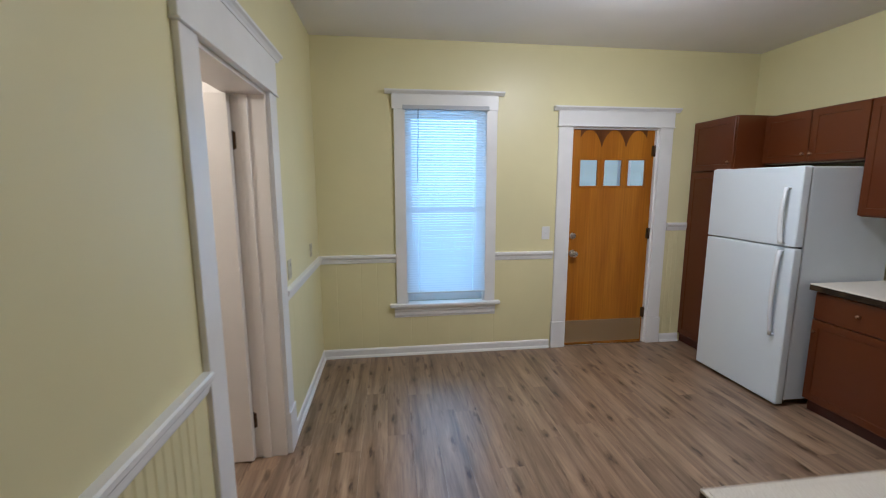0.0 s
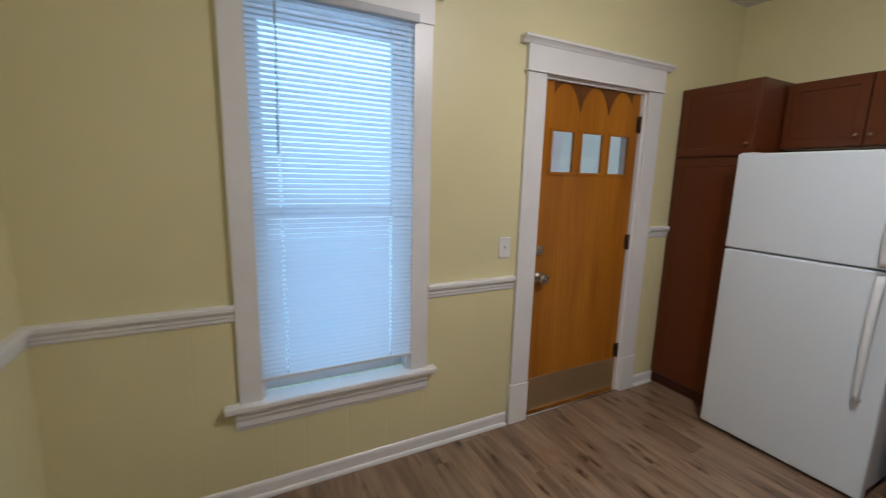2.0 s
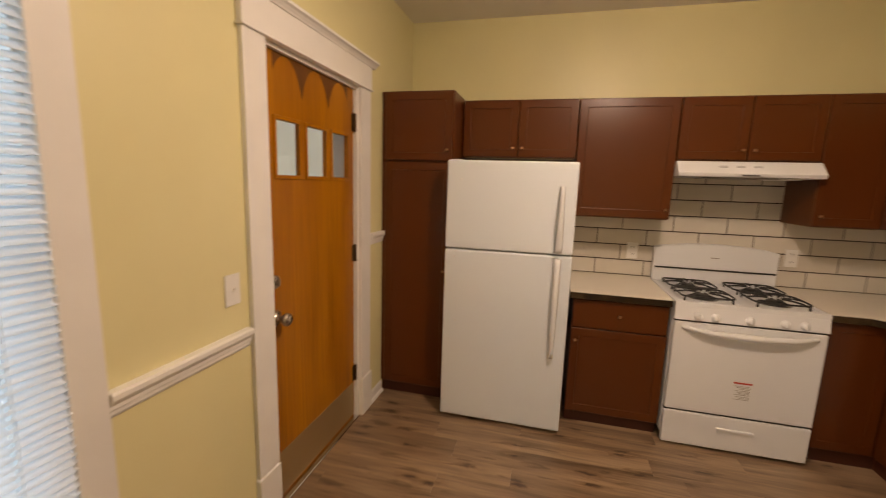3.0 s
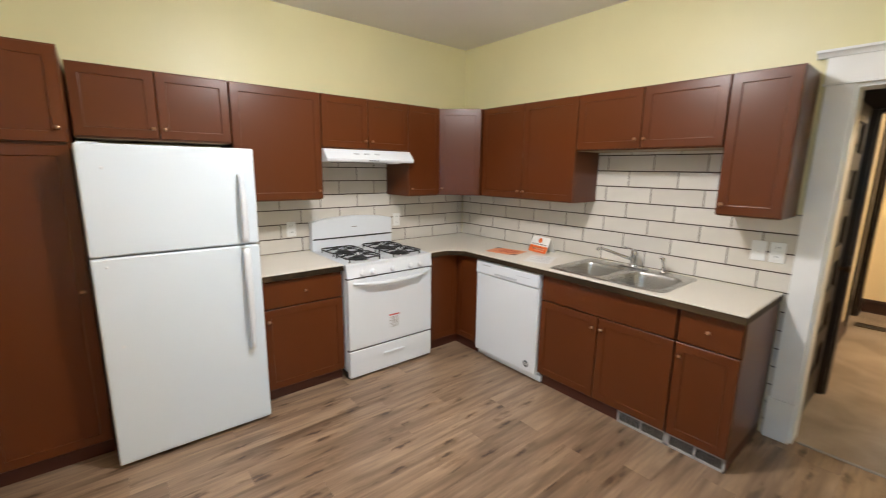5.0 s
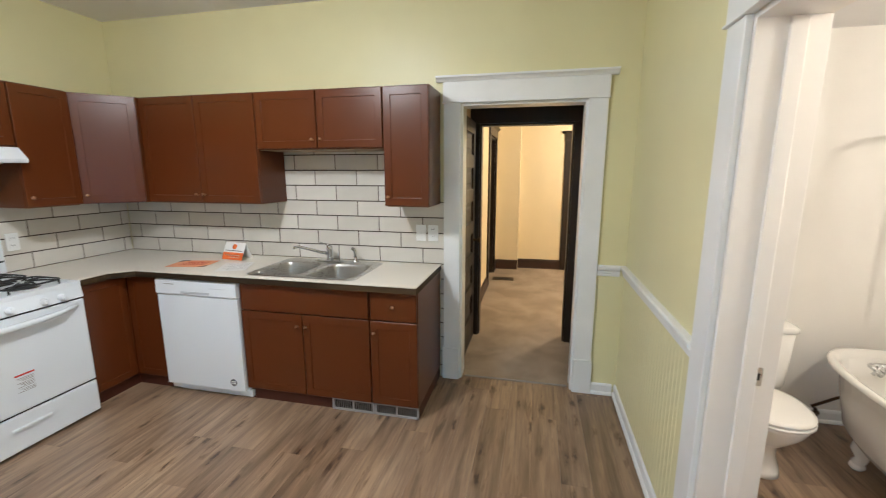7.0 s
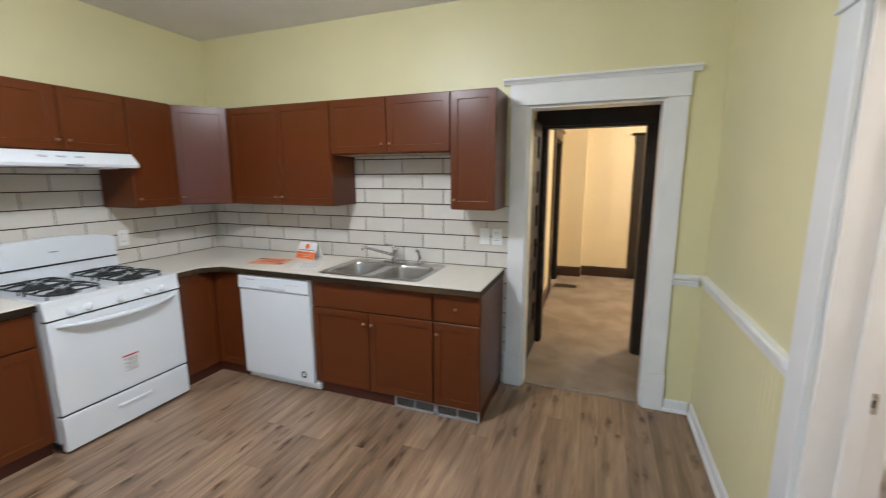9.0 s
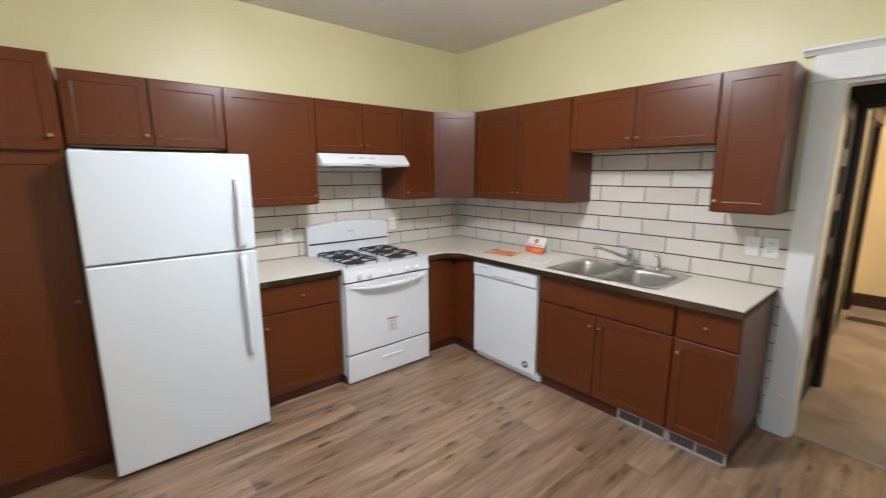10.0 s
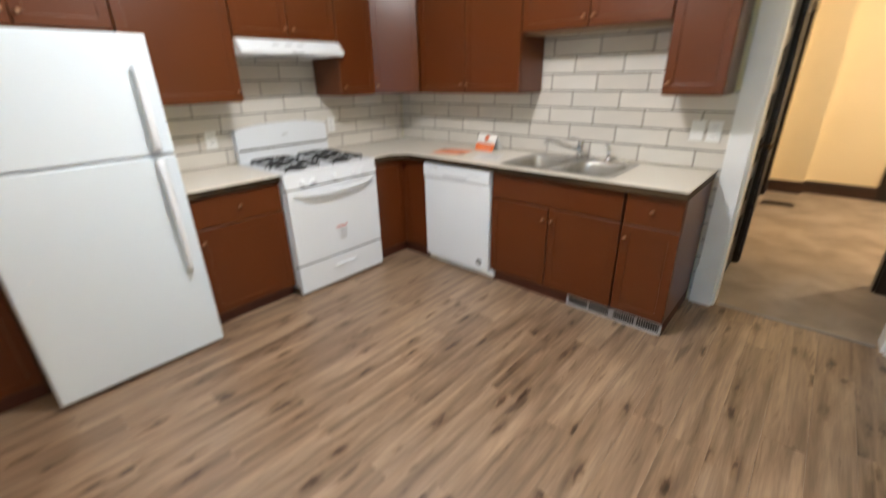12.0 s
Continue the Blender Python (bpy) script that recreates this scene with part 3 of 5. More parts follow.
def cabinet(name, m, w, d, z0, z1, doors, label, group, drawer=0.0, toe=0.0, toe_in=0.03, false_front=False, hollow=False):
    """A cabinet unit: x runs 0..w along its front, its front looks along +y at y=0, its back is at -d.
    doors: (x0, x1, knob side -1/1, knob at the top or bottom)."""
    top = thing(name, m, label, "cabinet", group)
    body = bmesh.new()
    if hollow:
        # open under the sink's bowls
        box(body, 0.0015, w - 0.0015, -d, -0.021, z0 + toe, 0.60)
        box(body, 0.0015, w - 0.0015, -0.039, -0.021, 0.60, z1)
        for x in (0.0015, w - 0.0195):
            box(body, x, x + 0.018, -d, -0.039, 0.60, z1)
    else:
        box(body, 0.0015, w - 0.0015, -d, -0.021, z0 + toe, z1, 0.0015)
    part("body", body, CAB, top)
    if toe:
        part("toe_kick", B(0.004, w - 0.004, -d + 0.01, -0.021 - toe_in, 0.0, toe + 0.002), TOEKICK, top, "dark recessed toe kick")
    if z0 > 1:
        part("underside", B(0.012, w - 0.012, -d + 0.004, -0.026, z0 - 0.004, z0 + 0.002), BAREPLY, top, "unpainted plywood underside")
    zt = z1 - 0.008
    if drawer:
        dr = part("drawer_front", slab_front(bmesh.new(), 0.006, w - 0.006, z1 - drawer, z1 - 0.012, 0.0), CAB, top)
        if not false_front:
            knob_at(dr, w / 2, 0, z1 - drawer / 2 - 0.004)
        zt = z1 - drawer - 0.008
    zb = z0 + toe + 0.006
    for x0, x1, side, where in doors:
        dd = part("door", panel_door(bmesh.new(), x0 + 0.003, x1 - 0.003, zb, zt, 0.0), CAB, top)
        kx = x0 + 0.03 if side < 0 else x1 - 0.03
        knob_at(dd, kx, 0, zt - 0.075 if where == "top" else zb + 0.055)
    return top


EAST = lambda x, y, z=0.0: pose(x, y, z, 0, 0, 90)      # local x runs north, the front looks west
SOUTH = lambda x, y, z=0.0: pose(x, y, z, 0, 0, 0)      # local x runs east, the front looks north
UZ0, UZ1, UZM = 1.325, 2.076, 1.696
UP, LOW = "wall cabinets", "base cabinets"
LBL = "red-brown painted wall cabinet with recessed panel "
fx = 3.665
dz = 4.026 - fx
cabinet("wall_cabinet", EAST(fx, 2.298), 0.757, dz, UZM, UZ1, [(0, 0.379, 1, "b"), (0.379, 0.757, -1, "b")], LBL + "doors above the refrigerator", UP)
cabinet("wall_cabinet", EAST(fx, 1.706), 0.590, dz, UZ0, UZ1, [(0, 0.590, -1, "b")], LBL + "door beside the range hood", UP)
cabinet("wall_cabinet", EAST(fx, 0.950), 0.754, dz, UZM, UZ1, [(0, 0.376, 1, "b"), (0.376, 0.754, -1, "b")], LBL + "doors above the range hood", UP)
cabinet("wall_cabinet", EAST(fx, 0.614), 0.334, dz, UZ0, UZ1, [(0, 0.334, 1, "b")], "narrow red-brown wall cabinet beside the range hood", UP)
cabinet("wall_cabinet", SOUTH(2.482, 0.325), 0.946, 0.321, UZ0, UZ1, [(0, 0.481, 1, "b"), (0.481, 0.946, -1, "b")], LBL + "doors beside the corner cabinet", UP)
cabinet("wall_cabinet", SOUTH(1.566, 0.325), 0.914, 0.321, UZM, UZ1, [(0, 0.459, 1, "b"), (0.459, 0.914, -1, "b")], LBL + "doors above the sink", UP)
cabinet("wall_cabinet", SOUTH(1.262, 0.325), 0.302, 0.321, UZ0, UZ1, [(0, 0.302, 1, "b")], "narrow red-brown wall cabinet beside the doorway", UP)


def corner_cabinet():
    """The angled wall cabinet in the corner."""
    a, b = Vector((3.692, 0.606, 0)), Vector((3.432, 0.340, 0))
    top = thing("corner_cabinet", pose(4.026, 0.004, 0), "angled red-brown corner wall cabinet with a window sheen", "cabinet", UP)
    o = Vector((4.026, 0.004, 0))
    n = Vector((-(a - b).y, (a - b).x, 0)).normalized()
    if n.dot(Vector((-1, 1, 0))) < 0:
        n = -n
    bm = bmesh.new()
    pts = [a - n * 0.021, Vector((4.026, 0.610, 0)), Vector((4.026, 0.004, 0)), Vector((3.432, 0.004, 0)), b - n * 0.021]
    prism(bm, [p - o + Vector((0, 0, UZ0)) for p in pts], (0, 0, UZ1 - UZ0))
    part("body", bm, CAB, top)
    bm = bmesh.new()
    w = (a - b).length
    panel_door(bm, 0.004, w - 0.004, UZ0 + 0.006, UZ1 - 0.008, 0, deep=0.0022)
    ang = math.atan2((b - a).y, (b - a).x)
    x = (a - b).normalized()
    m = Matrix(((x.x, n.x, 0, b.x - o.x), (x.y, n.y, 0, b.y - o.y), (0, 0, 1, 0), (0, 0, 0, 1)))
    if m.to_3x3().determinant() < 0:
        x = -x
        m = Matrix(((x.x, n.x, 0, a.x - o.x), (x.y, n.y, 0, a.y - o.y), (0, 0, 1, 0), (0, 0, 0, 1)))
    d = part("door", bm, CAB, top)
    d.matrix_local = m
    near = 0.035 if (m @ Vector((0, 0, 0)) + o - a).length < 0.05 else w - 0.035
    knob_at(d, near, 0, UZ0 + 0.06)


corner_cabinet()

# base run
CT0, CT1 = 0.845, 0.885
bx_front = 3.395
bd = 4.026 - bx_front
cabinet("base_cabinet", EAST(bx_front, 1.708), 0.552, bd, 0, CT0 - 0.002, [(0, 0.552, 1, "top")], "red-brown base cabinet with drawer beside the refrigerator", LOW, 0.19, 0.085)
cabinet("base_cabinet", SOUTH(1.574, 0.62), 0.908, 0.616, 0, CT0 - 0.002, [(0, 0.461, 1, "top"), (0.461, 0.908, -1, "top")], "red-brown two-door sink base cabinet", LOW, 0.19, 0.085, 0.012, True, True)
cabinet("base_cabinet", SOUTH(1.264, 0.62), 0.307, 0.616, 0, CT0 - 0.002, [(0, 0.307, 1, "top")], "narrow red-brown base cabinet with one drawer beside the doorway", LOW, 0.19, 0.085, 0.012)


def corner_base():
    """The base unit in the inner corner: two short fronts at a right angle."""
    top = thing("corner_base_cabinet", pose(4.026, 0.004, 0), "red-brown corner base cabinet with a folding door", "cabinet", LOW)
    o = Vector((4.026, 0.004, 0))
    bm = bmesh.new()
    pts = [(3.135, 0.004), (4.026, 0.004), (4.026, 0.940), (3.416, 0.940), (3.416, 0.599), (3.135, 0.599)]
    prism(bm, [Vector((x, y, 0.085)) - o for x, y in pts], (0, 0, CT0 - 0.09))
    part("body", bm, CAB, top)
    bm = bmesh.new()
    pts = [(3.135, 0.02), (4.02, 0.02), (4.02, 0.940), (3.430, 0.940), (3.430, 0.587), (3.135, 0.587)]
    prism(bm, [Vector((x, y, 0.0)) - o for x, y in pts], (0, 0, 0.087))
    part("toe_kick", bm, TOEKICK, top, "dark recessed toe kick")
    d = part("door", panel_door(bmesh.new(), 3.14, 3.392, 0.092, CT0 - 0.012, 0.62), CAB, top)
    d.matrix_local = Matrix.Translation(-o)
    bm = panel_door(bmesh.new(), 0.624, 0.936, 0.092, CT0 - 0.012, 0)
    d = part("door", bm, CAB, top)
    d.matrix_local = Matrix.Translation(-o) @ pose(bx_front, 0, 0, 0, 0, 90)
    return top


corner_base()


def pantry():
    top = thing("pantry_cabinet", EAST(3.405, 3.063), "tall red-brown pantry cabinet with two stacked doors", "cabinet")
    w, d = 0.488, 4.026 - 3.405
    part("body", B(0.001, w, -d, -0.021, 0.085, 2.091, 0.0015), CAB, top)
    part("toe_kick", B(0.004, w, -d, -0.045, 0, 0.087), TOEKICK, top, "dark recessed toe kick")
    a = part("door", panel_door(bmesh.new(), 0.004, w - 0.03, 1.655, 2.082, 0), CAB, top)
    knob_at(a, 0.035, 0, 1.72)
    b = part("door", panel_door(bmesh.new(), 0.004, w - 0.03, 0.095, 1.640, 0), CAB, top)
    knob_at(b, 0.035, 0, 0.93)


pantry()


def countertop():
    top = thing("countertop", pose(4.026, 0.004, 0), "beige laminate countertop with a dark worn edge, round the corner", "countertop")
    o = Vector((4.026, 0.004, 0))

    def slab(pts, z0, z1, bevel=0.0):
        bm = bmesh.new()
        prism(bm, [Vector((x, y, z0)) - o for x, y in pts], (0, 0, z1 - z0), bevel)
        return bm
    # the top is laid round the sink's cut-out
    cut = (1.70, 2.43, 0.085, 0.575)
    e = 0.012
    tops = [[(1.270, 0.012), (cut[0], 0.012), (cut[0], 0.655 - e), (1.270, 0.655 - e)],
            [(cut[0], 0.012), (cut[1], 0.012), (cut[1], cut[2]), (cut[0], cut[2])],
            [(cut[0], cut[3]), (cut[1], cut[3]), (cut[1], 0.655 - e), (cut[0], 0.655 - e)],
            [(cut[1], 0.012), (4.018, 0.012), (4.018, 0.944), (3.37 + e, 0.944), (3.37 + e, 0.755), (3.270, 0.655 - e), (cut[1], 0.655 - e)]]
    bm = bmesh.new()
    for pts in tops:
        prism(bm, [Vector((x, y, CT0)) - o for x, y in pts], (0, 0, CT1 - CT0))
    bmesh.ops.remove_doubles(bm, verts=bm.verts, dist=1e-5)
    part("top", bm, COUNTER, top)
    edge, nose = bmesh.new(), bmesh.new()
    for pts in ([(1.258, 0.655 - e), (3.270, 0.655 - e), (3.265, 0.655), (1.258, 0.655)], [(3.270, 0.655 - e), (3.37 + e, 0.755), (3.37, 0.760), (3.265, 0.655)],
                [(3.37, 0.760), (3.37 + e, 0.755), (3.37 + e, 0.944), (3.37, 0.944)], [(1.258, 0.012), (1.270, 0.012), (1.270, 0.655 - e), (1.258, 0.655 - e)]):
        prism(edge, [Vector((x, y, CT0 - 0.004)) - o for x, y in pts], (0, 0, CT1 - CT0 - 0.004))
        prism(nose, [Vector((x, y, CT1 - 0.0075)) - o for x, y in pts], (0, 0, 0.0075), 0.0015)
    part("edge", edge, COUNTEREDGE, top, "dark brown worn edge strip")
    part("nosing", nose, COUNTER, top, "worn beige lip over the edge strip")


countertop()


def small_top():
    top = thing("countertop", pose(4.026, 1.708, 0), "short beige laminate countertop with a dark edge between range and refrigerator", "countertop")
    part("top", B(3.382 - 4.026, -0.008, 0.0, 0.572, CT0, CT1, 0.0015), COUNTER, top)
    part("edge", B(3.370 - 4.026, 3.382 - 4.026, 0.0, 0.572, CT0 - 0.004, CT1 - 0.008, 0.001), COUNTEREDGE, top, "dark brown worn edge strip")
    part("nosing", B(3.370 - 4.026, 3.382 - 4.026, 0.0, 0.572, CT1 - 0.0075, CT1, 0.0015), COUNTER, top, "worn beige lip over the edge strip")


small_top()


def refrigerator():
    """Top-freezer refrigerator: x 0..w along the front, front at y=0."""
    w, d, h, sp = 0.757, 0.735, 1.652, 1.118
    top = thing("refrigerator", EAST(3.235, 2.294), "white top-freezer refrigerator with pebbled doors, beside the tall pantry", "refrigerator")
    part("body", B(0.006, w - 0.006, -d, -0.072, 0.045, h - 0.004, 0.006), FRIDGEWHITE, top)
    part("gasket", B(0.014, w - 0.014, -0.074, -0.060, 0.045, h - 0.01), GASKET, top, "grey door gasket")
    dn = part("freezer_door", box(bmesh.new(), 0, w, -0.062, 0, sp + 0.004, h, 0.010, 3), FRIDGEWHITE, top)
    dd = part("fridge_door", box(bmesh.new(), 0, w, -0.062, 0, 0.020, sp - 0.004, 0.010, 3), FRIDGEWHITE, top)

    def grip(z0, z1, flip):
        bm = bmesh.new()
        # a bowed flat bar, broad where it meets the door near the split
        n, rings = 14, []
        for i in range(n + 1):
            t = i / n
            z = z0 + (z1 - z0) * t
            out = 0.012 + 0.036 * math.sin(math.pi * (0.08 + 0.84 * t)) ** 0.6
            wd = 0.013 + 0.008 * ((1 - t) if not flip else t)
            rings.append([(0.080 + sx * wd, out + sy, z) for sx, sy in ((-1, -0.007), (-0.6, 0.007), (0.6, 0.007), (1, -0.007))])
        loft(bm, rings)
        for z in (z0, z1):
            box(bm, 0.066, 0.094, -0.001, 0.022, z - 0.012 if z == z1 else z, z + 0.012 if z == z0 else z, 0.003)
        return bm
    part("handle", grip(sp + 0.02, 1.515, False), ENAMEL, dn, "bowed white bar handle")
    part("handle", grip(0.50, sp - 0.02, True), ENAMEL, dd, "bowed white bar handle")
    part("hinge_cover", B(w - 0.09, w - 0.015, -0.10, -0.01, h, h + 0.005, 0.002), ENAMEL, top)
    part("toe_grille", B(0.03, w - 0.03, -0.10, -0.075, 0.008, 0.05), BLACK, top, "dark base grille")
    for x in (0.05, w - 0.05):
        bm = bmesh.new()
        lathe(bm, [(0.020, 0), (0.020, 0.008), (0.008, 0.010), (0.008, 0.024)], Matrix.Translation((x, -0.055, 0)), 14)
        part("foot", bm, VENTGREY, top)
        part("foot", B(x - 0.02, x + 0.02, -d + 0.03, -d + 0.08, 0, 0.048, 0.003), GASKET, top)
    for x, z in ((w - 0.09, 1.54), (w - 0.06, 1.07), (w - 0.08, 0.66)):
        bm = bmesh.new()
        lathe(bm, [(0.007, 0), (0.006, 0.0015), (0, 0.002)], Matrix.Translation((x, 0, z)) @ Matrix.Rotation(radians(-90), 4, "X"), 10)
        part("screw_cover", bm, ENAMEL, top)


refrigerator()


def gas_range():
    """Freestanding gas range: x 0..w along the front, the oven door's face at y=0."""
    w, d, ct = 0.752, 0.665, 0.882
    top = thing("gas_range", EAST(3.335, 0.9495), "white freestanding gas range with black grates and a curved backguard", "range")
    part("body", B(0.002, w - 0.002, -d, -0.045, 0.06, ct - 0.02, 0.003), ENAMEL, top)
    # cooktop: a pan with a rolled rim and two sunken wells either side of a raised bridge
    bm = bmesh.new()
    zr, zw = ct + 0.004, ct - 0.006
    xs = [0, 0.030, 0.036, w / 2 - 0.034, w / 2 - 0.028, w / 2 + 0.028, w / 2 + 0.034, w - 0.036, w - 0.030, w]
    ys = [-d, -d + 0.050, -d + 0.056, -0.051, -0.045, -0.010]
    sunk = lambda i, k: zw if i in (2, 3, 6, 7) and k in (2, 3) else zr
    grid = [[bm.verts.new((x, y, sunk(i, k))) for k, y in enumerate(ys)] for i, x in enumerate(xs)]
    for i in range(len(xs) - 1):
        for k in range(len(ys) - 1):
            bm.faces.new((grid[i][k], grid[i + 1][k], grid[i + 1][k + 1], grid[i][k + 1]))
    rim = [e for e in bm.edges if e.is_boundary]
    low = [g for g in bmesh.ops.extrude_edge_only(bm, edges=rim)["geom"] if isinstance(g, bmesh.types.BMVert)]
    for v in low:
        v.co.z = ct - 0.024
    bmesh.ops.recalc_face_normals(bm, faces=bm.faces)
    bmesh.ops.bevel(bm, geom=[e for e in rim if e.is_valid], offset=0.004, segments=2, affect="EDGES", profile=0.5)
    part("cooktop", bm, ENAMEL, top)
    bm = bmesh.new()
    prism(bm, [(0, -0.045, 0.783), (0, 0.002, 0.783), (0, -0.010, ct - 0.022), (0, -0.045, ct - 0.022)], (w, 0, 0), 0.003)
    pan = part("control_panel", bm, ENAMEL, top)
    for x in (0.12, 0.21, 0.376, 0.545, 0.632):
        bm = bmesh.new()
        m = Matrix.Translation((x, -0.002, 0.812)) @ Matrix.Rotation(radians(-84), 4, "X")
        lathe(bm, [(0.023, 0.0), (0.023, 0.005), (0.018, 0.008), (0.016, 0.022), (0.013, 0.025), (0, 0.025)], m, 20)
        k = part("burner_knob", bm, ENAMEL, pan)
        g = bmesh.new()
        box(g, -0.004, 0.004, -0.016, 0.016, 0.022, 0.029, 0.0015)
        bmesh.ops.transform(g, matrix=m, verts=g.verts)
        part("knob_grip", g, ENAMEL, top)
    # black strip that stands for the shade between control panel and oven door
    part("gap", B(0.006, w - 0.006, -0.046, -0.012, 0.770, 0.785), BLACK, top, "black strip for the shade in the gap over the oven door")
    door = part("oven_door", box(bmesh.new(), 0.004, w - 0.004, -0.043, 0, 0.236, 0.772, 0.006, 2), ENAMEL, top)
    bm = bmesh.new()
    rings = []
    for i in range(17):
        t = i / 16
        z = 0.742 - 0.020 * math.sin(math.pi * t)
        h = 0.010 + 0.010 * math.sin(math.pi * t)
        y = 0.006 + 0.036 * min(1, 6 * t, 6 * (1 - t))
        x = 0.045 + (w - 0.09) * t
        rings.append([(x, y - 0.012, z - h), (x, y, z - h * 0.8), (x, y + 0.004, z), (x, y, z + h * 0.8), (x, y - 0.012, z + h)])
    loft(bm, rings)
    part("handle", bm, ENAMEL, door, "curved white bar handle")
    # printed label on the oven door
    st = part("label_sticker", B(0.315, 0.415, 0.0, 0.0008, 0.335, 0.455), ENAMEL, door, "printed white safety label")
    bm = bmesh.new()
    for i, z in enumerate((0.425, 0.417, 0.409, 0.398, 0.390, 0.382, 0.374, 0.362, 0.354, 0.346)):
        box(bm, 0.325, 0.405 - 0.012 * (i % 3), 0.0008, 0.0012, z, z + 0.003)
    part("label_text", bm, VENTGREY, door, "unreadable grey print")
    part("label_heading", B(0.318, 0.412, 0.0008, 0.0014, 0.440, 0.450), REDINK, door, "red heading bar")
    # likewise a black strip for the shade between oven door and drawer
    part("drawer_gap", B(0.006, w - 0.006, -0.046, -0.014, 0.222, 0.238), BLACK, top)
    dr = part("storage_drawer", box(bmesh.new(), 0.004, w - 0.004, -0.043, 0, 0.020, 0.224, 0.006, 2), ENAMEL, top)
    part("drawer_pull", box(bmesh.new(), w / 2 - 0.10, w / 2 + 0.09, -0.002, 0.012, 0.140, 0.158, 0.005, 2), ENAMEL, dr, "long raised pull")
    for x in (0.03, w - 0.03):
        for y in (-0.06, -d + 0.05):
            bm = bmesh.new()
            lathe(bm, [(0.018, 0), (0.018, 0.008), (0.009, 0.010), (0.009, 0.064)], Matrix.Translation((x, y, 0)), 12)
            part("foot", bm, BLACK, top)
    # backguard: straight foot, arched top
    bm = bmesh.new()
    pts = [(0, -d, ct)] + [(w * i / 14, -d, 1.118 + 0.036 * math.sin(math.pi * i / 14) ** 0.7) for i in range(15)] + [(w, -d, ct)]
    prism(bm, pts, (0, 0.060, 0), 0.004)
    guard = part("backguard", bm, ENAMEL, top)
    part("vent_slot", B(0.008, w - 0.008, -d + 0.058, -d + 0.064, 0.973, 0.984), BLACK, guard, "long dark vent slot")
    part("badge", B(0.35, 0.40, -d + 0.060, -d + 0.062, 1.060, 1.066), VENTGREY, guard, "small grey badge")
    # four burners under two pairs of grates
    for bx0 in (0.19, 0.562):
        for by in (-0.19, -0.46):
            bm = bmesh.new()
            lathe(bm, [(0.062, ct - 0.006), (0.058, ct), (0.045, ct + 0.003), (0.040, ct + 0.010), (0.034, ct + 0.016), (0.018, ct + 0.018), (0, ct + 0.018)], Matrix.Translation((bx0, by, 0)), 22)
            part("burner", bm, BLACK, top, "black burner cap")
            bm = bmesh.new()
            lathe(bm, [(0.085, ct - 0.0055), (0.080, ct - 0.001), (0.066, ct - 0.0045), (0.0, ct - 0.0045)], Matrix.Translation((bx0, by, 0)), 26)
            part("drip_bowl", bm, CHROME, top)
            bm = bmesh.new()
            zg = ct + 0.030
            # a rounded wire square on four feet, with fingers that reach in over the burner
            tube(bm, oval(bx0, by, zg - 0.006, 0.142, 0.122, 28, 6), 0.0052, 6, True)
            for a in range(8):
                ca, sa = math.cos(a * math.pi / 4), math.sin(a * math.pi / 4)
                far = 0.150 if a % 2 else (0.142 if a % 4 == 0 else 0.122)
                tube(bm, [(bx0 + ca * 0.034, by + sa * 0.034, zg + 0.002), (bx0 + ca * 0.095, by + sa * 0.095, zg + 0.003), (bx0 + ca * far, by + sa * far, zg - 0.005)], 0.0052, 6)
            for sx in (-1, 1):
                for sy in (-1, 1):
                    tube(bm, [(bx0 + sx * 0.124, by + sy * 0.104, zg - 0.006), (bx0 + sx * 0.126, by + sy * 0.106, ct - 0.005)], 0.0052, 6)
            part("grate", bm, BLACK, top, "black wire grate")


gas_range()


def range_hood():
    w = 0.756
    top = thing("range_hood", EAST(4.022, 0.949, 1.60), "white under-cabinet range hood with sloped front", "range hood")
    bm = bmesh.new()
    prism(bm, [(0, 0, 0), (0, 0.432, 0.0), (0, 0.440, 0.022), (0, 0.372, 0.092), (0, 0, 0.092)], (w, 0, 0), 0.003)
    bmesh.ops.translate(bm, verts=bm.verts, vec=(0, 0.0, 0))
    part("shell", bm, ENAMEL, top)
    part("filter", B(0.20, 0.56, 0.06, 0.36, -0.006, 0.001, 0.002), VENTGREY, top, "grey mesh filter")
    part("lamp_lens", B(0.06, 0.17, 0.08, 0.32, -0.008, 0.001, 0.003), PLASTIC, top)
    for x in (0.33, 0.42, 0.51):
        bm = bmesh.new()
        box(bm, -0.022, 0.022, -0.006, 0.006, -0.001, 0.003)
        bmesh.ops.transform(bm, matrix=Matrix.Translation((x, 0.405, 0.060)) @ Matrix.Rotation(radians(-46), 4, "X"), verts=bm.verts)
        part("rocker_switch", bm, HEADRAIL, top, "grey rocker switch")
    part("badge", B(0.33, 0.42, 0.437, 0.4415, 0.008, 0.014), INK, top, "small dark badge bar")


range_hood()


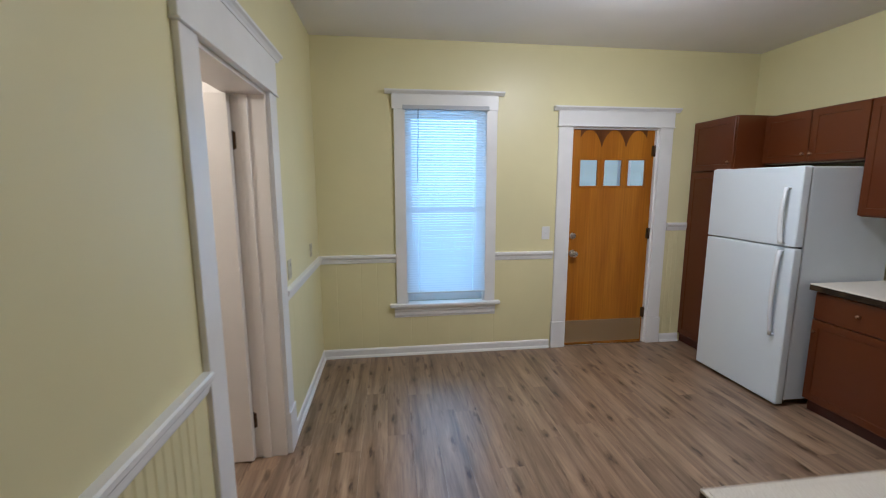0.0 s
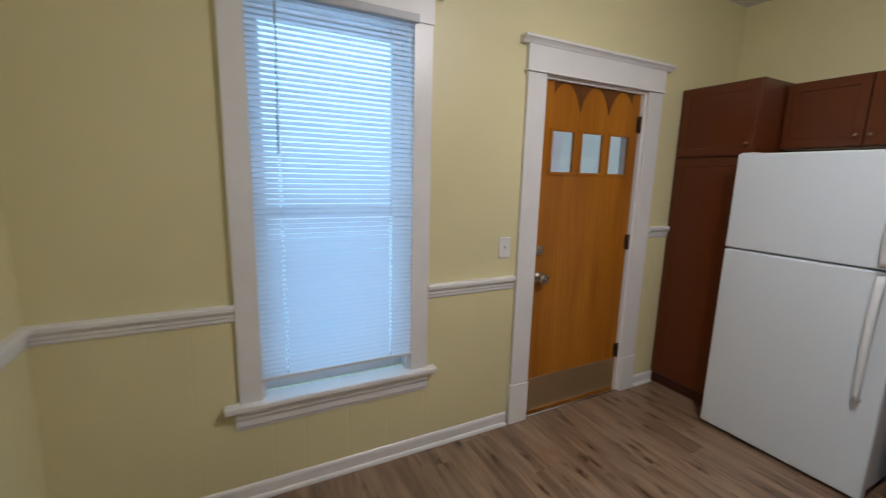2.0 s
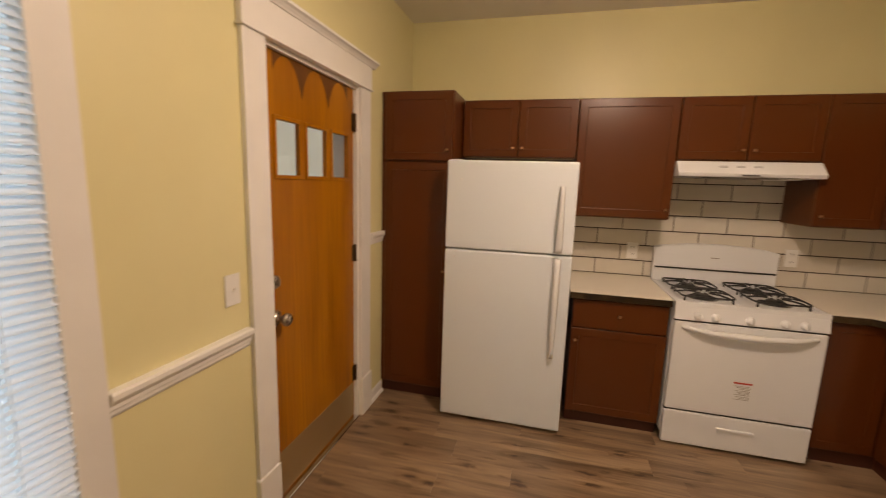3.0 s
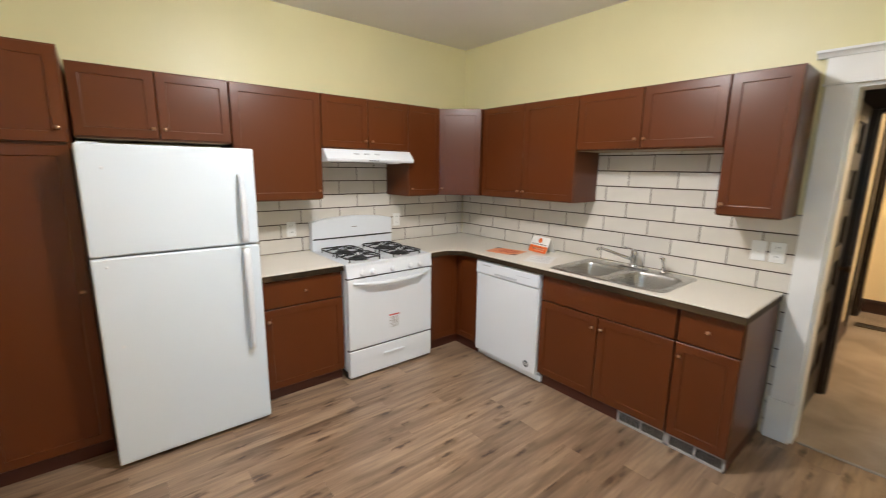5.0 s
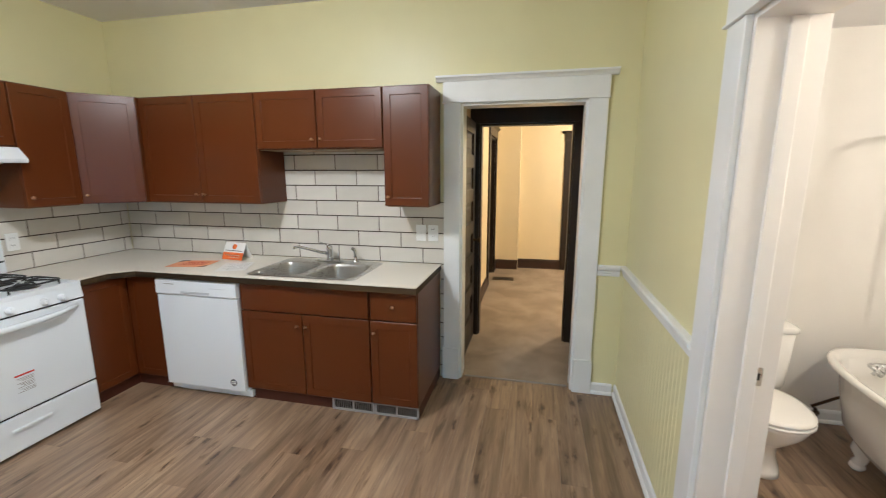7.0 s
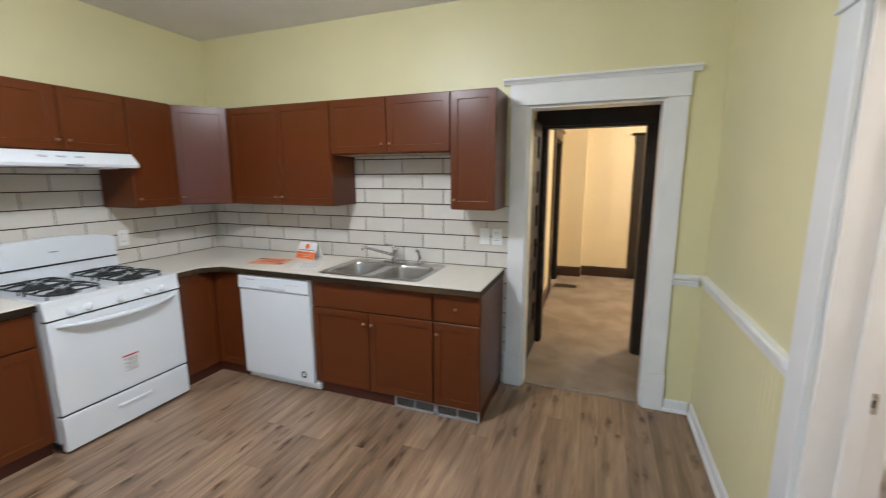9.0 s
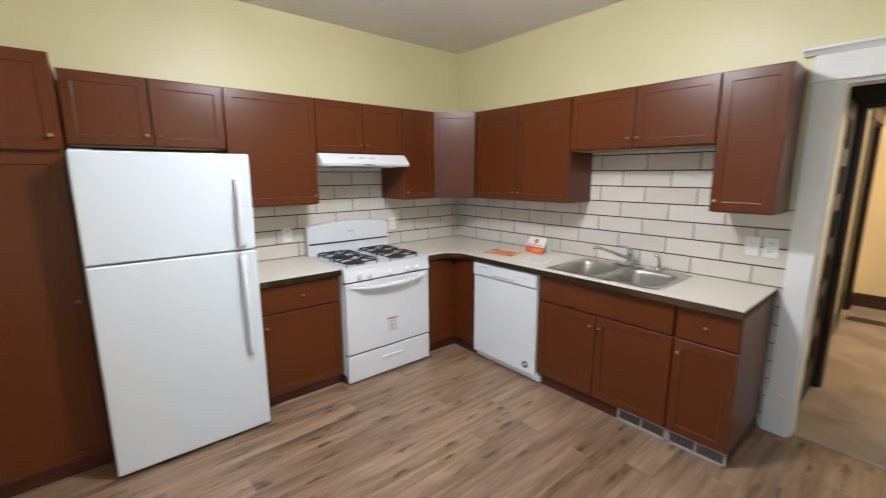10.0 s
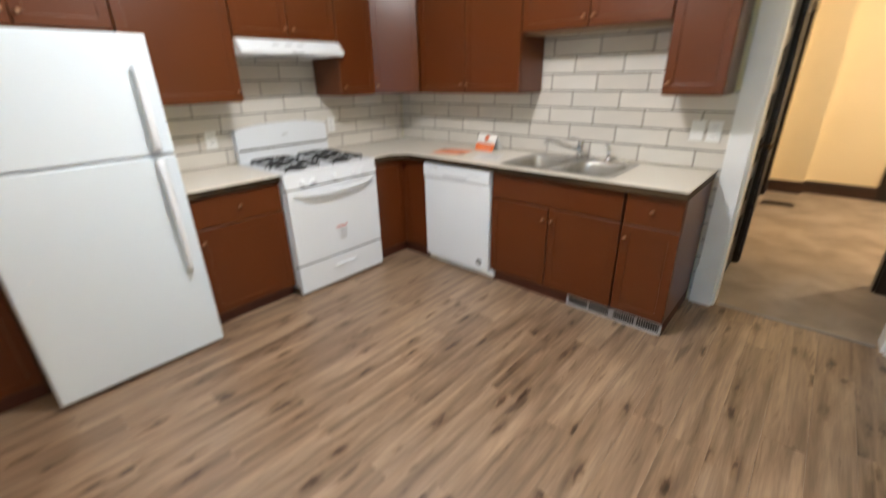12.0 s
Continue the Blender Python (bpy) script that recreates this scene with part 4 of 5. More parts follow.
def dishwasher():
    w, h = 0.632, 0.838
    top = thing("dishwasher", SOUTH(2.488, 0.640), "white built-in dishwasher under the counter", "dishwasher")
    part("body", B(0.01, w - 0.01, -0.60, -0.03, 0.02, h), PLASTIC, top)
    d = part("door", box(bmesh.new(), 0, w, -0.035, 0, 0.062, 0.725, 0.006, 2), ENAMEL, top)
    bm = bmesh.new()
    prism(bm, [(0, -0.035, 0.728), (0, 0.004, 0.728), (0, 0.010, 0.735), (0, 0.006, 0.822), (0, -0.002, 0.832), (0, -0.035, 0.832)], (w, 0, 0), 0.002)
    cp = part("control_panel", bm, ENAMEL, top)
    # a white pocket; its shading is put in as a grey colour
    part("handle_pocket", box(bmesh.new(), 0.20, 0.43, 0.002, 0.0115, 0.742, 0.757, 0.003, 2), HEADRAIL, cp, "white latch pocket, greyed for the shading in it")
    part("panel_print", B(0.48, 0.56, 0.006, 0.0085, 0.800, 0.804), VENTGREY, cp, "small unreadable print")
    part("panel_print", B(0.08, 0.20, 0.006, 0.0085, 0.785, 0.788), HEADRAIL, cp, "small unreadable print")
    bm = bmesh.new()
    m = Matrix.Translation((0.085, 0, 0.125)) @ Matrix.Rotation(radians(-90), 4, "X")
    lathe(bm, [(0.026, 0), (0.026, 0.001), (0, 0.001)], m, 24)
    part("round_sticker", bm, INK, d, "round dark sticker with white bars")
    bm = bmesh.new()
    for z in (0.116, 0.129):
        box(bm, 0.068, 0.102, 0.001, 0.0016, z, z + 0.006)
    part("sticker_bars", bm, PAPER, d)
    part("kick_plate", B(-0.034, w - 0.09, -0.09, -0.027, 0.016, 0.062, 0.002), ENAMEL, top, "white kick plate")
    for x in (0.04, w - 0.06):
        for y in (-0.08, -0.56):
            part("leg", B(x - 0.015, x + 0.015, y - 0.015, y + 0.015, 0.0, 0.024), BLACK, top)


dishwasher()


def sink():
    """Double-bowl drop-in sink with rolled rim, and its deck."""
    x0, x1, y0, y1, z = 1.672, 2.458, 0.058, 0.602, CT1
    top = thing("kitchen_sink", pose(x0, y0, z), "double-bowl stainless steel drop-in sink in the beige counter", "sink")
    W, D = x1 - x0, y1 - y0
    bm = bmesh.new()

    def bowl(cx, cy, rx, ry):
        rings = []
        for k, (s, dz) in enumerate(((1.0, 0.004), (0.97, -0.004), (0.95, -0.02), (0.93, -0.12), (0.87, -0.155), (0.70, -0.165), (0.15, -0.17))):
            rings.append([bm.verts.new(p) for p in oval(cx, cy, dz, rx * s, ry * s, 32, 5.5)])
        fs = []
        for a, b in zip(rings, rings[1:]):
            for i in range(32):
                fs.append(bm.faces.new((a[i], a[(i + 1) % 32], b[(i + 1) % 32], b[i])))
        fs.append(bm.faces.new(rings[-1]))
        for f in fs:
            f.smooth = True
        return rings[0]
    by = 0.110 + (D - 0.140) / 2
    ry = (D - 0.140) / 2
    bl = bowl(W * 0.25 + 0.008, by, W * 0.25 - 0.032, ry)
    br = bowl(W * 0.75 - 0.008, by, W * 0.25 - 0.032, ry)
    # rim as a grid of strips round the bowls
    outer = [bm.verts.new(p) for p in oval(W / 2, D / 2, 0.001, W / 2, D / 2, 64, 14)]
    edge = [bm.verts.new(p) for p in oval(W / 2, D / 2, 0.005, W / 2 - 0.012, D / 2 - 0.012, 64, 14)]
    for i in range(64):
        bm.faces.new((outer[i], outer[(i + 1) % 64], edge[(i + 1) % 64], edge[i]))
    loops = []
    for ring in (edge, bl, br):
        loops += [bm.edges.get((ring[i], ring[(i + 1) % len(ring)])) for i in range(len(ring))]
    bmesh.ops.triangle_fill(bm, edges=[e for e in loops if e], use_beauty=True)
    bmesh.ops.recalc_face_normals(bm, faces=bm.faces)
    part("basin", bm, STEEL, top)
    for cx in (W * 0.25 + 0.008, W * 0.75 - 0.008):
        bm = bmesh.new()
        lathe(bm, [(0.045, -0.170), (0.045, -0.166), (0.036, -0.165), (0.030, -0.168), (0.0, -0.168)], Matrix.Translation((cx, by, 0)), 22)
        part("drain", bm, CHROME, top, "round drain strainer")
    return top


sink()


def faucet():
    top = thing("kitchen_faucet", pose(2.085, 0.115, CT1 + 0.006), "chrome single-lever kitchen faucet with a swung spout", "faucet")
    part("deck_plate", box(bmesh.new(), -0.10, 0.10, -0.026, 0.026, 0, 0.012, 0.006, 2), CHROME, top)
    bm = bmesh.new()
    lathe(bm, [(0.026, 0.010), (0.024, 0.03), (0.021, 0.085), (0.023, 0.09), (0.021, 0.115), (0.010, 0.124), (0, 0.125)], seg=20)
    part("body", bm, CHROME, top)
    bm = bmesh.new()
    tube(bm, [(0.0, 0.0, 0.055), (0.05, 0.045, 0.075), (0.12, 0.11, 0.110), (0.165, 0.15, 0.128), (0.182, 0.165, 0.127), (0.186, 0.169, 0.112)], [0.012, 0.012, 0.011, 0.010, 0.010, 0.010], 12)
    part("spout", bm, CHROME, top)
    bm = bmesh.new()
    tube(bm, [(0, 0, 0.115), (0.02, -0.005, 0.125), (0.085, -0.015, 0.133)], [0.009, 0.008, 0.006], 10)
    part("lever", bm, CHROME, top)
    side = thing("side_sprayer", pose(1.885, 0.105, CT1 + 0.006), "chrome and white side sprayer beside the faucet", "sprayer")
    bm = bmesh.new()
    lathe(bm, [(0.024, 0), (0.023, 0.008), (0.015, 0.014), (0.013, 0.035), (0, 0.036)], seg=18)
    part("holder", bm, CHROME, side)
    bm = bmesh.new()
    tube(bm, [(0, 0, 0.03), (0, 0.004, 0.07), (0.004, 0.008, 0.095), (0.022, 0.018, 0.105)], [0.010, 0.012, 0.013, 0.011], 12)
    part("spray_head", bm, CHROME, side)


faucet()


def flyers():
    z = CT1 + 0.002
    card = thing("tent_card", pose(2.845, 0.165, z), "folded white and orange advertising card on the counter", "card")
    w, h = 0.20, 0.125
    for s, nm in ((1, "front_leaf"), (-1, "back_leaf")):
        bm = bmesh.new()
        prism(bm, [(-w / 2, s * 0.055, 0), (-w / 2, s * 0.0015, h), (-w / 2, s * 0.0, h), (-w / 2, s * 0.0535, 0)], (w, 0, 0))
        part(nm, bm, PAPER, card)

    def on_front(x0, x1, t0, t1, mat, nm, lab):
        bm = bmesh.new()
        p = lambda x, t, o: (x, 0.055 - 0.0535 * t + 0.9 * o, h * t + 0.4 * o)
        prism(bm, [p(x0, t0, 0.0006), p(x1, t0, 0.0006), p(x1, t1, 0.0006), p(x0, t1, 0.0006)], (0, 0.0006, 0.0003))
        part(nm, bm, mat, card, lab)
    on_front(-w / 2, w / 2, 0.0, 0.42, ORANGE, "orange_band", "orange band")
    on_front(-0.07, 0.07, 0.22, 0.28, PAPER, "print_line", "")
    on_front(-0.07, 0.03, 0.12, 0.16, PAPER, "print_line", "")
    on_front(-0.085, 0.085, 0.50, 0.54, INK, "print_line", "")
    bm = bmesh.new()
    m = Matrix.Translation((0, 0.055 - 0.0535 * 0.76 + 0.001, h * 0.76)) @ Matrix.Rotation(radians(-67), 4, "X")
    lathe(bm, [(0.021, 0), (0.021, 0.0012), (0, 0.0012)], m, 20)
    part("round_emblem", bm, ORANGE, card, "round orange emblem")
    card.rotation_euler = (0, 0, radians(-8))
    fl = thing("orange_flyer", pose(3.03, 0.40, z, 0, 0, 12), "orange flyer with dark corners lying on the counter", "flyer")
    part("sheet", B(-0.14, 0.14, -0.105, 0.105, 0, 0.0012), PALEORANGE, fl)
    bm = bmesh.new()
    prism(bm, [(-0.14, 0.105, 0.0012), (-0.14, 0.055, 0.0012), (-0.09, 0.105, 0.0012)], (0, 0, 0.0008))
    part("dark_corner", bm, INK, fl)
    bm = bmesh.new()
    prism(bm, [(0.14, -0.105, 0.0012), (0.14, -0.05, 0.0012), (0.08, -0.105, 0.0012)], (0, 0, 0.0008))
    part("dark_corner", bm, INK, fl)
    bm = bmesh.new()
    for i in range(5):
        box(bm, -0.10, 0.08 - 0.02 * (i % 2), -0.06 + 0.025 * i, -0.052 + 0.025 * i, 0.0012, 0.0018)
    part("print_lines", bm, REDINK, fl)
    ws = thing("printed_sheet", pose(2.66, 0.42, z, 0, 0, 24), "white printed sheet lying on the counter", "paper")
    part("sheet", B(-0.10, 0.10, -0.13, 0.13, 0, 0.001), PAPER, ws)
    bm = bmesh.new()
    for i in range(9):
        box(bm, -0.08, 0.075 - 0.02 * (i % 3), -0.10 + 0.023 * i, -0.097 + 0.023 * i, 0.001, 0.0014)
    part("print_lines", bm, VENTGREY, ws, "unreadable grey print")


flyers()


def plate(name, m, label, material, kind="switch", w=0.075, h=0.118):
    """A wall plate: x across, z up, front along +y."""
    top = thing(name, m, label, kind)
    part("cover", box(bmesh.new(), -w / 2, w / 2, 0, 0.006, -h / 2, h / 2, 0.003, 2), material, top)
    if kind == "switch":
        part("toggle_slot", B(-0.006, 0.006, 0.006, 0.0075, -0.013, 0.013), material, top)
        bm = bmesh.new()
        prism(bm, [(-0.004, 0.006, -0.006), (-0.004, 0.018, 0.004), (-0.004, 0.018, 0.009), (-0.004, 0.006, 0.007)], (0.008, 0, 0))
        part("toggle", bm, material, top)
    else:
        for z in (-0.026, 0.026):
            f = part("socket_face", box(bmesh.new(), -0.017, 0.017, 0.005, 0.0085, z - 0.016, z + 0.016, 0.003, 2), material, top)
            bm = bmesh.new()
            for x in (-0.007, 0.007):
                box(bm, x - 0.0014, x + 0.0014, 0.0084, 0.0092, z - 0.003, z + 0.008)
            part("socket_slots", bm, BLACK, f)
    return top


plate("light_switch", pose(2.025, RY - 0.001, 1.10, 0, 0, 180), "white toggle light switch beside the back door", PLASTIC)
plate("light_switch", pose(1.405, 0.013, 1.112), "white switch plate on the tile beside the doorway", PLASTIC)
plate("wall_outlet", pose(1.315, 0.013, 1.112), "white outlet plate on the tile beside the doorway", PLASTIC, "outlet")
plate("wall_outlet", pose(4.017, 1.838, 1.07, 0, 0, 90), "white outlet on the tile beside the range", PLASTIC, "outlet")
plate("wall_outlet", pose(4.017, 0.850, 1.085, 0, 0, 90), "white outlet on the tile beside the range", PLASTIC, "outlet")
plate("wall_outlet", pose(0.001, 2.492, 1.030, 0, 0, -90), "almond outlet plate on the yellow wall", ALMOND, "outlet", 0.074, 0.12)
plate("wall_outlet", pose(0.001, 3.19, 1.04, 0, 0, -90), "painted outlet plate near the corner", ALMOND, "outlet", 0.07, 0.10)


def toe_vent(x):
    top = thing("toe_kick_vent", pose(x, 0.592, 0), "grey metal toe-kick register under the base cabinet", "vent")
    w = 0.296
    part("backing", B(0.004, w - 0.004, -0.003, 0.0, 0.004, 0.082), BLACK, top)
    bm = bmesh.new()
    for b in ((0, w, 0.0, 0.014), (0, w, 0.072, 0.088), (0, 0.014, 0.0, 0.088), (w - 0.014, w, 0, 0.088), (w / 2 - 0.006, w / 2 + 0.006, 0, 0.088)):
        box(bm, b[0], b[1], -0.002, 0.006, b[2], b[3])
    part("frame", bm, REGISTER, top)
    for i in range(20):
        xx = 0.022 + i * (w - 0.044) / 19
        part("fin", B(xx - 0.0018, xx + 0.0018, -0.002, 0.003, 0.014, 0.072), VENTGREY, top)


toe_vent(1.267)
toe_vent(1.566)


def back_door():
    """The amber wooden back door, closed: front face at y=0 looking along -y, hinged on its east side."""
    w, h = 0.807, 2.025
    yf = RY + 0.022
    top = thing("back_door", pose(2.243, yf, 0.012), "amber stained wooden back door with three small panes, closed", "door")
    panes = [(0.090, 0.266), (0.322, 0.502), (0.556, 0.732)]
    z0, z1 = 1.508, 1.750
    t = 0.044
    bm = bmesh.new()
    box(bm, 0, w, 0, t, 0, z0)
    box(bm, 0, w, 0, t, z1, h)
    xs = [0] + [v for p in panes for v in p] + [w]
    for a, b in zip(xs[0::2], xs[1::2]):
        box(bm, a, b, 0, 0.020, z0, z1)
    # the rebate on the weather side is one wide opening
    for a, b in ((0, xs[1] - 0.03), (xs[-2] + 0.045, w)):
        box(bm, a, b, 0.020, t, z0, z1)
    bmesh.ops.remove_doubles(bm, verts=bm.verts, dist=1e-5)
    part("slab", bm, OAK, top)
    for a, b in panes:
        g = part("pane", B(a - 0.004, b + 0.004, 0.0205, 0.0240, z0, z1), GLASS, top)
        g.visible_shadow = False
        bm = bmesh.new()
        for q in ((a - 0.012, a + 0.006, z0 - 0.012, z1 + 0.012), (b - 0.006, b + 0.012, z0 - 0.012, z1 + 0.012), (a, b, z0 - 0.012, z0 + 0.006), (a, b, z1 - 0.006, z1 + 0.012)):
            box(bm, q[0], q[1], -0.007, 0.0, q[2], q[3], 0.002)
        part("glazing_bead", bm, OAK, g)
    # dark inlaid spandrels between three pointed arches
    arches = [(0.058, 0.294), (0.294, 0.529), (0.529, 0.763)]
    bm = bmesh.new()
    ztop, zfoot = 2.022, 1.845
    def arch_z(x):
        for a, b in arches:
            if a <= x <= b:
                c, r = (a + b) / 2, (b - a) / 2
                u = abs(x - c) / r
                return zfoot + (ztop - 0.012 - zfoot) * (1 - u ** 2.2) ** 0.75
        return ztop
    n = 90
    x0, x1 = arches[0][0] + 0.03, arches[-1][1] - 0.03
    lo = [(x0 + (x1 - x0) * i / n) for i in range(n + 1)]
    for a, b in zip(lo, lo[1:]):
        za, zb = arch_z(a), arch_z(b)
        prism(bm, [(a, -0.0012, za), (b, -0.0012, zb), (b, -0.0012, ztop), (a, -0.0012, ztop)], (0, 0.0018, 0))
    bmesh.ops.remove_doubles(bm, verts=bm.verts, dist=1e-5)
    part("arch_inlay", bm, OAKDARK, top, "darker wood between three pointed arches")
    part("kick_plate", B(0.012, w - 0.012, -0.003, 0.0, 0.012, 0.232, 0.001), KICK, top, "brushed bronze kick plate")
    bm = bmesh.new()
    m = Matrix.Translation((0.058, 0, 0.888)) @ Matrix.Rotation(radians(90), 4, "X")
    lathe(bm, [(0.034, 0), (0.033, 0.006), (0.016, 0.010), (0.012, 0.030), (0.020, 0.040), (0.029, 0.052), (0.029, 0.064), (0.020, 0.072), (0, 0.073)], m, 22)
    part("door_knob", bm, NICKEL, top, "worn nickel door knob")
    bm = bmesh.new()
    m = Matrix.Translation((0.055, 0, 1.052)) @ Matrix.Rotation(radians(90), 4, "X")
    lathe(bm, [(0.031, 0), (0.030, 0.008), (0.022, 0.014), (0, 0.015)], m, 22)
    box(bm, 0.050, 0.060, -0.030, -0.014, 1.036, 1.068, 0.003)
    part("deadbolt", bm, NICKEL, top, "worn nickel deadbolt thumb turn")
    for z in (1.83, 1.065, 0.29):
        bm = bmesh.new()
        lathe(bm, [(0.007, -0.052), (0.009, -0.050), (0.009, 0.050), (0.007, 0.052)], Matrix.Translation((w + 0.006, -0.008, z)), 12)
        box(bm, w - 0.022, w + 0.018, -0.0025, 0.0, z - 0.048, z + 0.048)
        part("hinge", bm, BRONZE, top, "dark butt hinge")
    tagged(part("door_sill", B(2.255, 3.056, RY - 0.012, RY + 0.10, 0.0, 0.010, 0.003), CHROME), "metal sill strip under the back door", "threshold", kind="structure")


back_door()


def window_north():
    x0, x1, z0, z1, sp = 0.75, 1.46, 0.487, 2.165, RY
    top = thing("window_1", pose(0, 0, 0), "tall sash window with white casing and a lowered blind", "window", kind="structure")
    c = 0.024
    part("casing_leg", B(0.660, x0 + 0.004, sp - c, sp, z0, z1, 0.002), TRIM, top)
    part("casing_leg", B(x1 - 0.004, 1.55, sp - c, sp, z0, z1, 0.002), TRIM, top)
    part("head_board", B(0.644, 1.556, sp - c - 0.003, sp, z1, 2.285, 0.002), TRIM, top)
    bm = bmesh.new()
    prism(bm, [(0.588, sp - d, 2.285 + v) for d, v in ((0, 0), (0.03, 0), (0.036, 0.006), (0.05, 0.016), (0.058, 0.02), (0.058, 0.030), (0, 0.030))], (1.018, 0, 0))
    part("cap_moulding", bm, TRIM, top)
    part("window_sill", box(bmesh.new(), 0.598, 1.598, sp - 0.054, sp + 0.06, z0 - 0.030, z0, 0.008, 2), TRIM, top)
    bm = bmesh.new()
    prism(bm, [(0.64, sp - d, v) for d, v in ((0, 0.357), (0.012, 0.357), (0.014, 0.373), (0.022, 0.379), (0.022, 0.406), (0.030, 0.422), (0.030, 0.438), (0.044, 0.448), (0.044, 0.457), (0, 0.457))], (0.915, 0, 0))
    part("apron", bm, TRIM, top)
    for a, b in ((x0, x0 + 0.018), (x1 - 0.018, x1)):
        part("jamb", B(a, b, sp, sp + NT, z0, z1), TRIM, top)
    part("head_jamb", B(x0, x1, sp, sp + NT, z1 - 0.018, z1 + 0.001), TRIM, top)

    def sash(y, za, zb, nm, bot):
        bm = bmesh.new()
        a, b = x0 + 0.018, x1 - 0.018
        for q in ((a, a + 0.045, za, zb), (b - 0.045, b, za, zb), (a + 0.045, b - 0.045, za, za + bot), (a + 0.045, b - 0.045, zb - 0.045, zb)):
            box(bm, q[0], q[1], y, y + 0.035, q[2], q[3], 0.002)
        s = part(nm, bm, TRIM, top)
        g = part("pane", B(a + 0.045, b - 0.045, y + 0.016, y + 0.019, za + bot, zb - 0.045), GLASS, s)
        g.visible_shadow = False
    sash(sp + 0.065, z0, 1.33, "lower_sash", 0.075)
    sash(sp + 0.105, 1.285, z1 - 0.018, "upper_sash", 0.028)


window_north()


def mini_blind():
    """Lowered mini blind hung in front of the window's jambs."""
    x0, x1, y = 0.748, 1.462, RY - 0.012
    zt, zb = 2.195, 0.575
    top = thing("window_blind", pose(x0, y, zb), "white mini blind, lowered with its slats nearly closed", "blind")
    w, h = x1 - x0, zt - zb
    part("head_rail", box(bmesh.new(), -0.012, w + 0.012, -0.030, 0.006, h - 0.036, h, 0.004, 2), HEADRAIL, top)
    part("bottom_rail", box(bmesh.new(), 0.0, w, -0.016, 0.006, 0.0, 0.014, 0.004, 2), PLASTIC, top)
    bm = bmesh.new()
    n = 5
    pts = []
    ang = radians(47)
    for i in range(n + 1):
        u = -0.0125 + 0.025 * i / n
        c = 0.0016 * (1 - (u / 0.0125) ** 2)
        pts.append((u * math.cos(ang) + c * math.sin(ang), u * math.sin(ang) - c * math.cos(ang)))
    cuts = [0.002, 0.1115, 0.1185, w - 0.1185, w - 0.1115, w - 0.002]
    grid = [[bm.verts.new((x, p, q)) for p, q in pts] for x in cuts]
    for j in range(len(cuts) - 1):
        for i in range(n):
            if j in (1, 3) and i in (2, 3):
                continue
            bm.faces.new((grid[j][i], grid[j][i + 1], grid[j + 1][i + 1], grid[j + 1][i])).smooth = True
    me = mesh_of(bm, "slat", BLIND)
    count = 74
    rnd = random.Random(4)
    for i in range(count):
        s = new("slat", me)
        s.parent = top
        s.location = (rnd.uniform(-0.001, 0.001), -0.006, 0.022 + (h - 0.066) * i / (count - 1))
        s.rotation_euler = (rnd.uniform(-0.03, 0.03), rnd.uniform(-0.0008, 0.0008), 0)
    for x in (0.115, w - 0.115):
        bm = bmesh.new()
        for dy in (-0.019, 0.007):
            tube(bm, [(x, dy, 0.01), (x, dy, h - 0.03)], 0.0009, 5)
        part("ladder_cord", bm, PLASTIC, top)
    bm = bmesh.new()
    tube(bm, [(0.118, -0.030, h - 0.03), (0.116, -0.034, h - 0.06), (0.108, -0.033, h - 0.64)], [0.0028, 0.0034, 0.0034], 8)
    part("tilt_wand", bm, VENTGREY, top, "clear grey tilt wand")


mini_blind()


def ceiling_lamp():
    top = thing("ceiling_light", pose(2.08, 1.95, RZ), "round flush ceiling light with frosted glass, lit", "ceiling light")
    bm = bmesh.new()
    lathe(bm, [(0.0, 0.0), (0.155, 0.0), (0.155, -0.018), (0.140, -0.026), (0.0, -0.026)], seg=32)
    part("base", bm, TRIM, top)
    bm = bmesh.new()
    lathe(bm, [(0.138, -0.026), (0.135, -0.045), (0.115, -0.066), (0.070, -0.082), (0.0, -0.088)], seg=32)
    part("shade", bm, LAMPGLASS, top, "lit frosted glass bowl")


ceiling_lamp()

